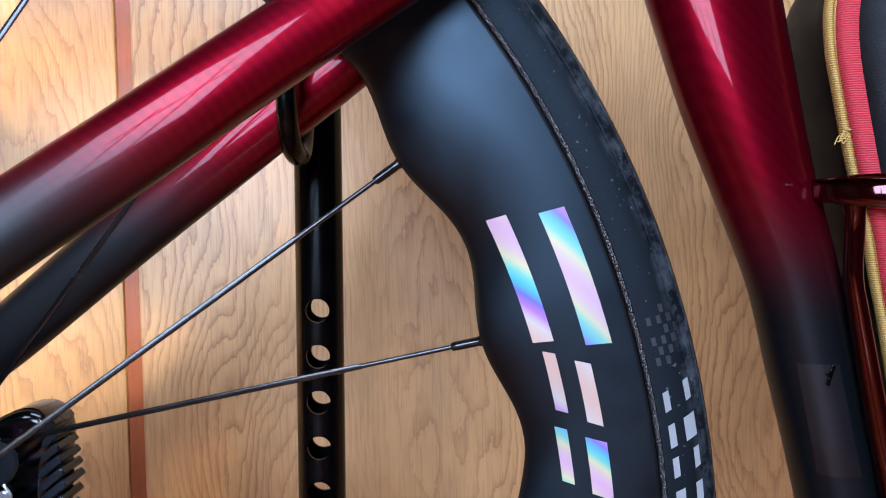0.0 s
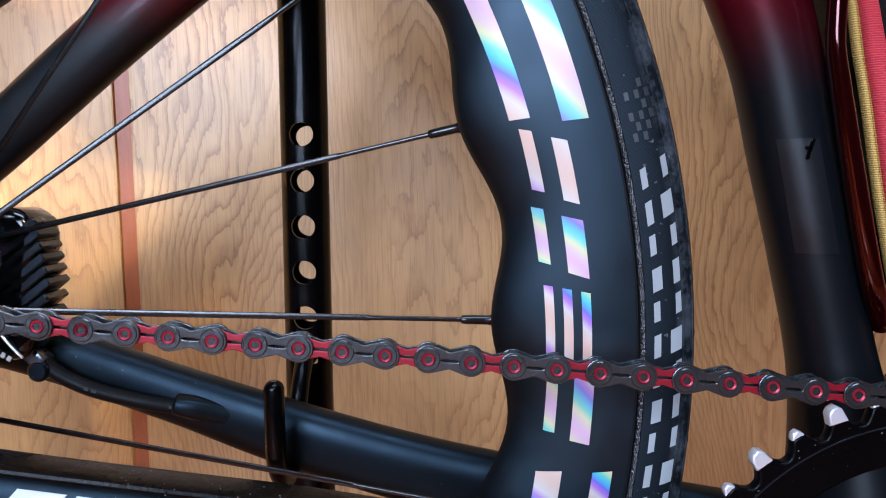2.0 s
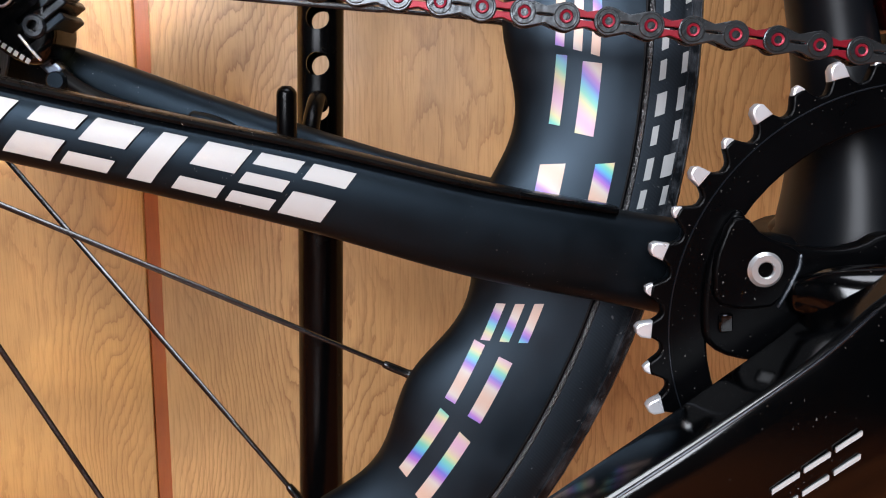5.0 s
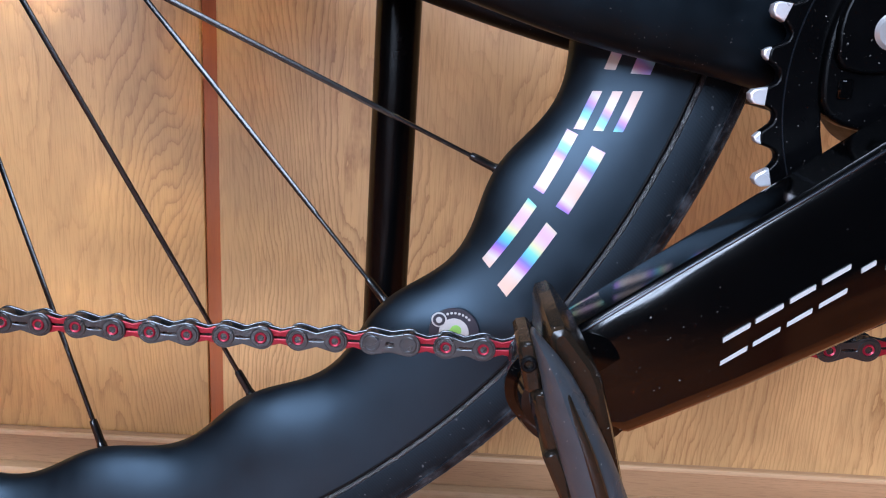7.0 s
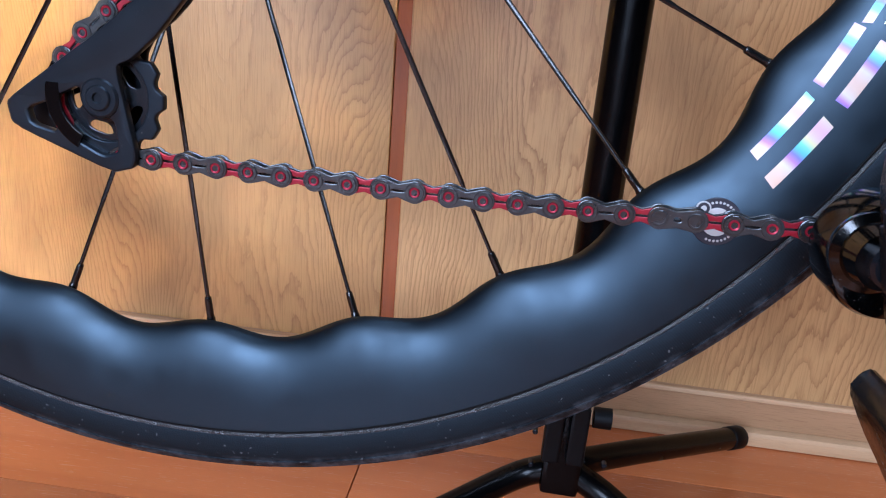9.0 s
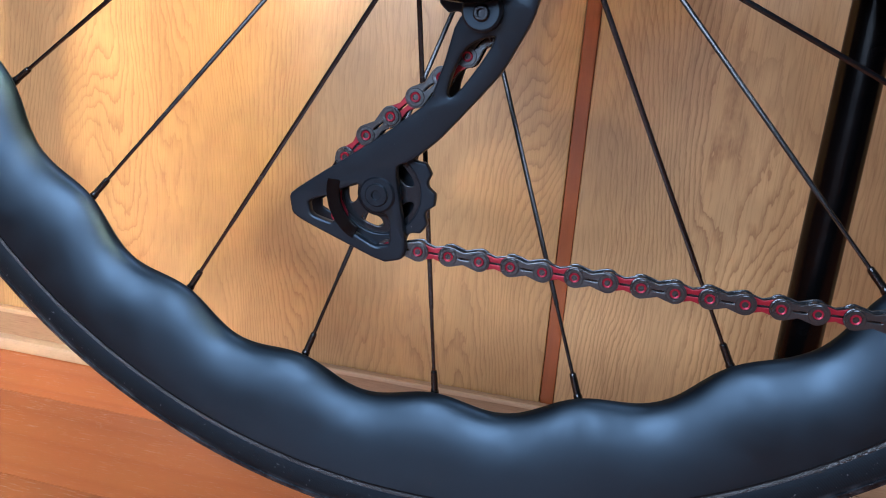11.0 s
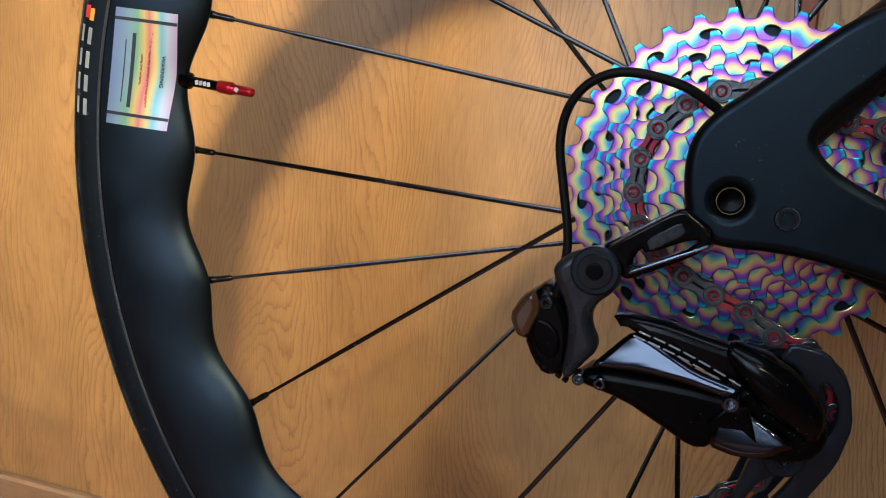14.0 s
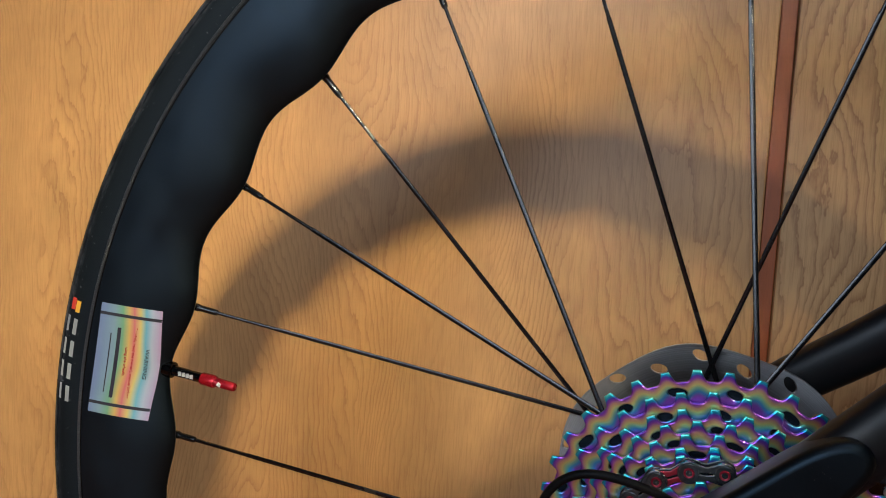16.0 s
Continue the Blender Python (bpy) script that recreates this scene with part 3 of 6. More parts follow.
for b in ((-2.6, -0.4, -3.1, 0.4), (1.3, 2.9, -3.1, 0.4), (-0.4, 1.3, -3.1, -1.6), (-0.4, 1.3, -0.7, 0.4)):
    add_box(ceil, *b, TOP, TOP + 0.1)
ceiling = new("ceiling", finish(ceil, "ceiling"))
ceiling.data.materials.append(PLASTER)
tagged(ceiling, "plain ceiling with a roof light opening", "ceiling", "", "structure")


# ---------------------------------------------------------------- the bicycle
bike = thing("bicycle", (0.2, 0.0, -0.3455), "road bicycle, red fading to matt black, held up by a stand", "bicycle")

# ---- rear wheel
R_BEAD, R_TYRE, WAVES, PHASE = 0.3185, 0.3420, 24, 1.69


def rim_inner(a):
    return 0.2730 - 0.0035 * math.cos(radians(WAVES * (a - PHASE)))


def rim_half(r, a):
    """Half of the rim's thickness at radius r and angle a."""
    s = (r - rim_inner(a)) / (R_BEAD - rim_inner(a))
    s = min(max(s, 0.0), 1.0)
    return 0.0146 * (1 - (1 - s) ** 1.65) ** (1 / 1.65)


def tyre_half(r):
    """Half of the tyre's width at radius r."""
    c, h = 0.3305, 0.0148
    q = (r - c) / (R_TYRE - c) if r > c else (c - r) / 0.0215
    return h * math.sqrt(max(0.0, 1 - min(1, abs(q)) ** 2.1))


bm = bmesh.new()
N, M = 480, 14
grid = []
for i in range(N):
    a = 360 * i / N
    r0 = rim_inner(a)
    col = []
    for j in range(M + 1):
        s = (j / M) ** 1.6
        r = r0 + (R_BEAD - r0) * s
        col.append((r, rim_half(r, a)))
    prof = [(r, -h) for r, h in reversed(col)] + [(r, h) for r, h in col[1:]] + [(0.309, col[-1][1] - 0.003), (0.309, -col[-1][1] + 0.003)]
    x, z = math.cos(radians(a)), math.sin(radians(a))
    grid.append([bm.verts.new((r * x, y, r * z)) for r, y in prof])
P = len(grid[0])
for i in range(N):
    a, b = grid[i], grid[(i + 1) % N]
    for j in range(P):
        bm.faces.new((a[j], b[j], b[(j + 1) % P], a[(j + 1) % P]))
wheel = part("rear_wheel_rim", bm, RIM, bike, "deep satin-black carbon rim with a wavy inner edge")

bm = bmesh.new()
prof = []
for side in (-1, 1):
    rs = [0.3165 + (R_TYRE - 0.3165) * (1 - (1 - k / 18) ** 1.8) for k in range(19)]
    half = [(r, side * tyre_half(r)) for r in rs]
    # moulded lines round the sidewall
    half = [(r, y + side * (0.0004 if abs(r - 0.3378) < 0.0009 else 0.0)) for r, y in half]
    prof += half if side < 0 else half[::-1][1:]
add_lathe(bm, prof, 240, close=True)
tyre = part("tyre", bm, TYRE, wheel, "worn black rubber road tyre")

for side in (-1, 1):
    bm = bmesh.new()
    add_lathe(bm, [(R_BEAD + d, side * (max(tyre_half(R_BEAD + d), 0.0128) + e)) for d, e in
                   ((0.0006, -0.0006), (0.0011, 0.0005), (0.0019, 0.0008), (0.0028, 0.0006), (0.0034, -0.0003))], 240, cap=False)
    part("chafer_strip", bm, CHAFER, wheel, "woven dark strip where the tyre meets the rim")
    bm = bmesh.new()
    add_lathe(bm, [(R_BEAD + d, side * (0.0146 + e)) for d, e in ((-0.0005, -0.0008), (-0.0004, 0.0002), (0.0002, 0.0003), (0.0008, -0.0002), (0.0010, -0.0012))], 240, cap=False)
    part("rim_lip", bm, BLACK_RUBBER, wheel, "dark groove along the hooked rim edge")
for r in (0.3342, 0.3385):
    bm = bmesh.new()
    add_lathe(bm, [(r + 0.00045 * math.cos(t), -tyre_half(r) - 0.00016 + 0.00045 * math.sin(t)) for t in [k * math.pi / 3 for k in range(6)]], 200, close=True)
    part("mould_line", bm, TYRE, wheel)


def curved_patch(corners, surface, lift=0.0004, n=10, m=4):
    """A printed patch laid on the wheel's side: corners as (angle, radius), in order round it."""
    (a0, r0), (a1, r1), (a2, r2), (a3, r3) = corners
    bm = bmesh.new()
    rows = []
    for i in range(n + 1):
        u = i / n
        row = []
        for j in range(m + 1):
            v = j / m
            a = (a0 * (1 - u) + a1 * u) * (1 - v) + (a3 * (1 - u) + a2 * u) * v
            r = (r0 * (1 - u) + r1 * u) * (1 - v) + (r3 * (1 - u) + r2 * u) * v
            x, z = polar(a, r)
            row.append(bm.verts.new((x, -surface(r, a) - lift, z)))
        rows.append(row)
    for p, q in zip(rows, rows[1:]):
        for j in range(m):
            bm.faces.new((p[j], q[j], q[j + 1], p[j + 1]))
    return bm


def slant_bars(a0, a1, r0, r1, style, surface, lean, lift=0.0004):
    """The plain stand-in of one printed character: two or three slanted bars."""
    w = a1 - a0
    k = lean * w

    def bar(u0, u1, v0, v1):
        rv = lambda v: r0 + (r1 - r0) * v
        return curved_patch([(a0 + w * u0 + k * (v0 - 0.5), rv(v0)), (a0 + w * u1 + k * (v0 - 0.5), rv(v0)),
                             (a0 + w * u1 + k * (v1 - 0.5), rv(v1)), (a0 + w * u0 + k * (v1 - 0.5), rv(v1))], surface, lift)

    looks = {"two": [(0, 0.93, 0, 0.27), (0.05, 0.98, 0.66, 1)],
             "cross": [(0, 0.93, 0, 0.24), (0.05, 0.98, 0.58, 1)],
             "wide": [(0, 0.93, 0, 0.34), (0.05, 0.98, 0.74, 1)],
             "thin": [(0, 0.80, 0, 0.22), (0.04, 0.84, 0.78, 1)],
             "three": [(0, 0.92, 0, 0.2), (0, 0.92, 0.4, 0.6), (0, 0.92, 0.8, 1)]}
    bm = bmesh.new()
    for b in looks[style]:
        join(bm, bar(*b))
    return bm


for a0, a1, r0, r1, style, lean in ((24.6, 14.9, 0.2860, 0.3114, "two", 0.08), (14.6, 10.1, 0.2882, 0.3028, "two", 0.29), (9.3, 5.2, 0.2868, 0.3030, "cross", 0.30),
                                    (4.1, -1.1, 0.2876, 0.3030, "three", 0.14), (-1.1, -6.3, 0.2882, 0.3040, "cross", 0.05), (-8.2, -11.5, 0.2875, 0.3130, "wide", -0.35),
                                    (-14.6, -17.6, 0.2870, 0.3025, "cross", -0.3), (-18.9, -22.2, 0.2865, 0.3025, "three", -0.4), (-22.8, -28.2, 0.2845, 0.3005, "two", 0.0), (-29.0, -35.4, 0.2850, 0.3010, "two", 0.1)):
    part("rim_decal", slant_bars(a0, a1, r0, r1, style, rim_half, lean), FOIL, wheel, "holographic foil decal")

for k in range(11):
    a0 = 11.3 - k * 2.02
    part("tyre_print", slant_bars(a0, a0 - 1.5, 0.3243, 0.3338, ("thin", "cross", "thin", "wide")[k % 4], lambda r, a: tyre_half(r), -0.5, 0.0003), GREY_PRINT, wheel, "pale grey printed mark")
for k in range(4):
    a0 = 170.9 + k * 2.15
    part("tyre_print", slant_bars(a0, a0 + 1.6, 0.3340, 0.3272, "two", lambda r, a: tyre_half(r), 0.1, 0.0003), GREY_PRINT, wheel, "pale grey printed mark")
part("tyre_print", curved_patch([(169.3, 0.3272), (170.4, 0.3272), (170.4, 0.3298), (169.3, 0.3298)], lambda r, a: tyre_half(r), 0.0003), FLAG_GOLD, wheel, "small gold print")
part("tyre_print", curved_patch([(169.1, 0.3300), (170.2, 0.3300), (170.2, 0.3328), (169.1, 0.3328)], lambda r, a: tyre_half(r), 0.0003), FLAG_RED, wheel, "small red print")
for k in range(18):
    a0, r0 = 12.6 + (k // 3) * 0.62, 0.3245 + (k % 3) * 0.0034 + 0.0017 * ((k // 3) % 2)
    if random.random() < 0.85:
        part("checker_print", curved_patch([(a0, r0), (a0 + 0.5, r0), (a0 + 0.5, r0 + 0.0015), (a0, r0 + 0.0015)], lambda r, a: tyre_half(r), 0.0003, 2, 2), FAINT_PRINT, wheel)
# short sipes cut into the shoulder of the tread
bm = bmesh.new()
for k in range(110):
    a0 = k * 360 / 110
    join(bm, curved_patch([(a0, 0.3368), (a0 + 0.26, 0.3368), (a0 + 1.30, 0.3426), (a0 + 1.05, 0.3426)], lambda r, a: tyre_half(r), 0.0003, 2, 3))
tagged(part("tread_sipes", bm, BLACK_RUBBER, wheel), "", "", "", "stuff")


def flat_patch(x0, z0, x1, z1, x2, z2, x3, z3, lift=0.0004, n=8):
    """A label with straight edges on the rim's side, corners in order round it."""
    bm = bmesh.new()
    rows = []
    for i in range(n + 1):
        u = i / n
        row = []
        for j in range(n + 1):
            v = j / n
            x = (x0 * (1 - u) + x1 * u) * (1 - v) + (x3 * (1 - u) + x2 * u) * v
            z = (z0 * (1 - u) + z1 * u) * (1 - v) + (z3 * (1 - u) + z2 * u) * v
            row.append(bm.verts.new((x, -rim_half(math.hypot(x, z), math.degrees(math.atan2(z, x))) - lift, z)))
        rows.append(row)
    for p, q in zip(rows, rows[1:]):
        for j in range(n):
            bm.faces.new((p[j], q[j], q[j + 1], p[j + 1]))
    return bm


def label_at(u, v):
    """A place on the warning label: u down its length, v across it from the tyre."""
    c = ((-0.3083, 0.0622), (-0.3143, 0.0030), (-0.2812, 0.0008), (-0.2752, 0.0602))
    p = [(c[0][i] * (1 - u) + c[1][i] * u) * (1 - v) + (c[3][i] * (1 - u) + c[2][i] * u) * v for i in (0, 1)]
    return p


def label_patch(u0, u1, v0, v1, lift):
    q = [*label_at(u0, v0), *label_at(u1, v0), *label_at(u1, v1), *label_at(u0, v1)]
    return flat_patch(*q, lift=lift)


label = part("warning_label", label_patch(0, 1, 0, 1, 0.0004), FOIL_LABEL, wheel, "holographic warning label with dark stripes")
for u in (0.075, 0.89):
    part("label_stripe", label_patch(u, u + 0.028, 0, 1, 0.0007), DARK_PRINT, wheel)
for v, u0, u1, w in ((0.33, 0.20, 0.84, 0.06), (0.22, 0.26, 0.80, 0.018)):
    part("label_print", label_patch(u0, u1, v, v + w, 0.0007), DARK_PRINT, wheel)


def lettering(text, size, mat, parent, m, name="lettering", label=""):
    cu = bpy.data.curves.new("letters", "FONT")
    cu.body, cu.size, cu.extrude = text, size, 0.0001
    cu.align_x, cu.align_y = "CENTER", "CENTER"
    ob = bpy.data.objects.new("letters", cu)
    scene.collection.objects.link(ob)
    me = bpy.data.meshes.new_from_object(ob.evaluated_get(bpy.context.evaluated_depsgraph_get()))
    bpy.data.objects.remove(ob)
    me.transform(m)
    me.materials.append(mat)
    return part(name, me, mat, parent, label)


for text, u, v, size, ink in (("WARNING", 0.5, 0.82, 0.0034, DARK_PRINT), ("Carefully read the owner's manual before", 0.5, 0.62, 0.0023, FLAG_RED), ("using the wheels.", 0.5, 0.51, 0.0023, FLAG_RED)):
    x, z = label_at(u, v)
    lettering(text, size, ink, wheel, Matrix.Translation((x, -rim_half(math.hypot(x, z), math.degrees(math.atan2(z, x))) - 0.0010, z)) @ pose(0, 0, 0, 90, 0, 0) @ pose(0, 0, 0, 0, 0, -95.5), "label_lettering")

badge = part("round_badge", disc(0.2255, -0.1905, -0.0138, -0.0147, 0.0098, 32, 0.0002), DARK_PRINT, wheel, "round black and white sticker")
part("badge_middle", disc(0.2255, -0.1905, -0.0146, -0.0150, 0.0058, 32, 0.0001), WHITE_PAINT, wheel)
part("badge_spot", disc(0.2262, -0.1895, -0.0149, -0.0152, 0.0022, 16, 0.0001), GREEN_PRINT, wheel)
part("badge_spot", disc(0.2195, -0.1855, -0.0149, -0.0152, 0.0030, 20, 0.0001), WHITE_PAINT, wheel)
part("badge_spot", disc(0.2195, -0.1855, -0.0151, -0.0154, 0.0024, 20, 0.0001), DARK_PRINT, wheel)
part("badge_spot", disc(0.2195, -0.1855, -0.0153, -0.0156, 0.0012, 16, 0.0001), WHITE_PAINT, wheel)
for dx, dz, w, h, turn in ((0.0010, -0.0012, 0.0030, 0.0006, 20), (-0.0008, 0.0012, 0.0024, 0.0006, -35)):
    bm = bmesh.new()
    add_box(bm, -w, w, -0.0001, 0.0001, -h, h, 0, 1, Matrix.Translation((0.2255 + dx, -0.0152, -0.1905 + dz)) @ pose(0, 0, 0, 0, turn, 0))
    part("badge_mark", bm, GREEN_PRINT if dz > 0 else GREY_PRINT, wheel)
for k in range(7):
    for base in (45, 250):
        a = base + k * 11
        dx, dz = polar(a, 0.0079)
        part("badge_print", disc(0.2255 + dx, -0.1905 + dz, -0.0146, -0.01485, 0.00055, 8, 0.0001), WHITE_PAINT, wheel)

# spokes, two crossed sets of twelve
for k in range(24):
    a = PHASE + 15 * k
    off = 0.0208 if k % 4 in (0, 1) else -0.0208
    rim_y, hub_y = (0.0035, -0.0195) if k % 2 == 0 else (0.0042, 0.0370)
    e_r = Vector((math.cos(radians(a)), 0, math.sin(radians(a))))
    e_t = Vector((-math.sin(radians(a)), 0, math.cos(radians(a))))
    start = e_r * 0.2715 + Vector((0, rim_y, 0))
    sb = off / 0.2715
    way = -e_r * math.sqrt(1 - sb * sb) + e_t * sb
    length = 0.2715 * math.sqrt(1 - sb * sb) - 0.007
    end = start + way * length
    end.y = hub_y
    along = end - start
    pt = lambda f: start + along * f
    bm = bmesh.new()
    wide = 0.00115
    rows = [(*pt(0.035), 0.0009, 0.0009), (*pt(0.17), 0.0009, 0.0009), (*pt(0.20), wide, 0.00055), (*pt(0.5), wide, 0.00055), (*pt(0.93), wide, 0.00055), (*pt(1.0), 0.001, 0.001)]
    add_sweep(bm, rows, 10, 2.6, (0, 1, 0), 3, 0)
    part("spoke", bm, SPOKE, wheel)
    bm = bmesh.new()
    add_sweep(bm, [(*pt(-0.006), 0.0021, 0.0021), (*pt(0.006), 0.0021, 0.0021), (*pt(0.0105), 0.00175, 0.00175), (*pt(0.030), 0.00175, 0.00175), (*pt(0.046), 0.0016, 0.0016), (*pt(0.048), 0.0011, 0.0011)], 10, 2.0, (0, 1, 0), 2, 0)
    part("nipple", bm, NIPPLE, wheel)

# tubeless valve
va = PHASE - 12.5 * 15
dv = Vector((*polar(va, 1.0), 0)).xzy
bm = bmesh.new()
vp = lambda r: tuple(dv * r)
add_sweep(bm, [(*vp(0.279), 0.0044, 0.0044), (*vp(0.2745), 0.0044, 0.0044), (*vp(0.2738), 0.0030, 0.0030), (*vp(0.2725), 0.0027, 0.0027), (*vp(0.255), 0.0027, 0.0027)], 16, 2, (0, 1, 0), 2, 0)
valve = part("valve_stem", bm, BLACK_GLOSS, wheel, "black valve stem")
bm = bmesh.new()
add_sweep(bm, [(*vp(0.256), 0.0033, 0.0033), (*vp(0.249), 0.0034, 0.0034), (*vp(0.2475), 0.0026, 0.0026), (*vp(0.2385), 0.0024, 0.0024), (*vp(0.2365), 0.0021, 0.0021)], 16, 2, (0, 1, 0), 3, 0.3)
part("valve_cap", bm, RED_CAP, wheel, "red anodised valve cap")
for k in range(4):
    p = dv * (0.2685 - k * 0.0024)
    bm = bmesh.new()
    add_box(bm, -0.0009, 0.0009, -0.0002, 0.0002, -0.0011, 0.0011, 0, 1, Matrix.Translation((p.x, -0.0027, p.z)) @ pose(0, 0, 0, 0, -8, 0))
    part("valve_print", bm, WHITE_PAINT, wheel)
bm = bmesh.new()
add_box(bm, -0.0010, 0.0010, -0.0002, 0.0002, -0.0010, 0.0010, 0, 1, Matrix.Translation(dv * 0.2445 + Vector((0, -0.0027, 0))) @ pose(0, 0, 0, 0, 30, 0))
part("valve_print", bm, WHITE_PAINT, wheel)

# hub and disc rotor
bm = bmesh.new()
add_lathe(bm, [(0.009, 0.047), (0.013, 0.047), (0.0135, 0.0445), (0.023, 0.0435), (0.026, 0.0395), (0.026, 0.0345), (0.018, 0.030), (0.0145, 0.016),
               (0.0145, -0.006), (0.019, -0.0135), (0.026, -0.0165), (0.026, -0.0195), (0.017, -0.0205), (0.017, -0.06), (0.011, -0.062)], 40)
part("hub", bm, BLACK_GLOSS, wheel, "black hub shell")
holes = []
for k in range(20):
    a = k * 18.0 + 6
    holes.append(circle(*polar(a, 0.0662 if k % 2 else 0.0622), 0.0023, 12, 1.75, radians(a + 62)))
arms = []
for k in range(8):
    a = k * 45 + 12
    arms.append(soften([polar(a, 0.030), polar(a + 32, 0.030), polar(a + 36, 0.050), polar(a + 4, 0.050)], 2))
edge = [polar(360 * k / 96, 0.0706 + 0.0011 * math.cos(radians(360 * k / 96 * 7))) for k in range(96)]
bm = plate([edge, circle(0, 0, 0.018, 32)] + holes + arms, 0.036, 0.0019, 0.0002)
part("brake_rotor", bm, ROTOR, wheel, "brushed steel disc rotor with oval holes")

# ---- frame
def stay(side, rows, y_shift=0.0):
    bm = bmesh.new()
    add_sweep(bm, [(x, side * y, z, a, b) for x, y, z, a, b in rows], 28, 2.5, (0, 1, 0), 8, 0.3)
    return bm


bm = bmesh.new()
TUBE_Y = -0.0040
add_sweep(bm, [(x, TUBE_Y, z, a, b) for x, z, a, b in ((0.3170, 0.285, 0.0290, 0.0154), (0.3305, 0.235, 0.0254, 0.0154), (0.3398, 0.199, 0.0228, 0.0154), (0.3484, 0.165, 0.0204, 0.0154), (0.3580, 0.132, 0.0172, 0.0154),
               (0.3682, 0.100, 0.0152, 0.0154), (0.3752, 0.067, 0.0145, 0.0154), (0.3832, 0.031, 0.0140, 0.0156), (0.3915, -0.008, 0.0145, 0.0170), (0.398, -0.045, 0.019, 0.024), (0.400, -0.075, 0.024, 0.030))], 48, 2.15, (0, 1, 0), 6, 0.2)
part("seat_tube", bm, TUBE_FADE, bike, "seat tube, glossy red fading to matt black")
seat_d = stay(-1, [(0.012, 0.066, 0.026, 0.0125, 0.0085), (0.038, 0.062, 0.053, 0.0118, 0.0085), (0.075, 0.056, 0.0855, 0.0128, 0.0088), (0.115, 0.049, 0.1168, 0.0128, 0.0090),
                   (0.150, 0.0455, 0.1410, 0.0126, 0.0090), (0.190, 0.0415, 0.1693, 0.0120, 0.0088), (0.240, 0.034, 0.2045, 0.0118, 0.0085), (0.330, 0.015, 0.268, 0.0150, 0.0090)])
part("seat_stay", seat_d, STAY_FADE, bike, "seat stay, glossy red fading to matt black")
seat_n = stay(1, [(0.005, 0.066, 0.022, 0.0115, 0.0085), (0.032, 0.062, 0.050, 0.0118, 0.0085), (0.068, 0.056, 0.0775, 0.0125, 0.0088), (0.115, 0.049, 0.1150, 0.0130, 0.0090),
                  (0.150, 0.0455, 0.1420, 0.0132, 0.0090), (0.190, 0.0415, 0.1725, 0.0132, 0.0088), (0.240, 0.034, 0.2090, 0.0130, 0.0085), (0.330, 0.015, 0.268, 0.0150, 0.0090)])
part("seat_stay", seat_n, STAY_FADE, bike, "seat stay, glossy red fading to matt black")
chain_d = stay(-1, [(0.040, 0.0655, -0.0105, 0.0130, 0.0085), (0.068, 0.0615, -0.0205, 0.0133, 0.0085), (0.115, 0.0535, -0.0322, 0.0118, 0.0085), (0.165, 0.0475, -0.0428, 0.0124, 0.0085),
                    (0.210, 0.0425, -0.0525, 0.0136, 0.0088), (0.260, 0.0385, -0.0648, 0.0152, 0.0090), (0.305, 0.0350, -0.0725, 0.0158, 0.0092), (0.365, 0.028, -0.083, 0.018, 0.0095)])
stay_d = part("chain_stay", chain_d, BLACK_MATT, bike, "matt black chain stay with white print")
chain_n = stay(1, [(0.018, 0.0655, 0.004, 0.0130, 0.0085), (0.080, 0.0560, -0.0105, 0.0120, 0.0085), (0.140, 0.0490, -0.0293, 0.0120, 0.0085), (0.182, 0.0450, -0.0435, 0.0135, 0.0088),
                   (0.230, 0.0405, -0.0575, 0.0142, 0.0090), (0.280, 0.0365, -0.0690, 0.0150, 0.0092), (0.365, 0.028, -0.085, 0.018, 0.0095)])
stay_n = part("chain_stay", chain_n, BLACK_MATT, bike, "matt black chain stay")
bm = bmesh.new()
add_sweep(bm, [(0.062, -0.0622, -0.0068, 0.0016, 0.0080), (0.115, -0.0538, -0.0204, 0.0016, 0.0076), (0.165, -0.0478, -0.0305, 0.0017, 0.0076), (0.210, -0.0428, -0.0390, 0.0017, 0.0078), (0.260, -0.0388, -0.0498, 0.0017, 0.008),
               (0.305, -0.0352, -0.0570, 0.0016, 0.008)], 16, 3.0, (0, 1, 0), 8, 0.4)
part("stay_protector", bm, PROTECTOR, bike, "glossy black scuffed protector strip")
bm = bmesh.new()
add_lathe(bm, [(0.014, -0.046), (0.0225, -0.045), (0.024, -0.043), (0.024, 0.043), (0.0225, 0.045), (0.014, 0.046)], 40, 0.398, -0.0895)
part("bottom_bracket_shell", bm, BLACK_MATT, bike)
bm = bmesh.new()
add_sweep(bm, [(0.400, 0, -0.085, 0.030, 0.030), (0.440, 0, -0.040, 0.030, 0.028), (0.52, 0, 0.09, 0.028, 0.026)], 28, 2.4, (0, 1, 0), 6, 0.2)
part("down_tube", bm, BLACK_MATT, bike)
# drive-side dropout with its window
drop = plate([soften([(-0.0195, 0.012), (-0.0145, 0.0245), (0.000, 0.0360), (0.034, 0.0655), (0.049, 0.058), (0.038, 0.0405), (0.026, 0.0300), (0.0200, 0.0215), (0.0225, 0.0150), (0.031, 0.0085),
                      (0.048, 0.0010), (0.062, -0.0035), (0.062, -0.0270), (0.042, -0.0222), (0.018, -0.0172), (-0.008, -0.0182), (-0.0165, -0.0105)], 3),
              circle(-0.0028, -0.0018, 0.0050, 28)], -0.0675, 0.0165, 0.0036, 4)
part("dropout", drop, BLACK_MATT, bike, "matt black frame end with a window")
bm = bmesh.new()
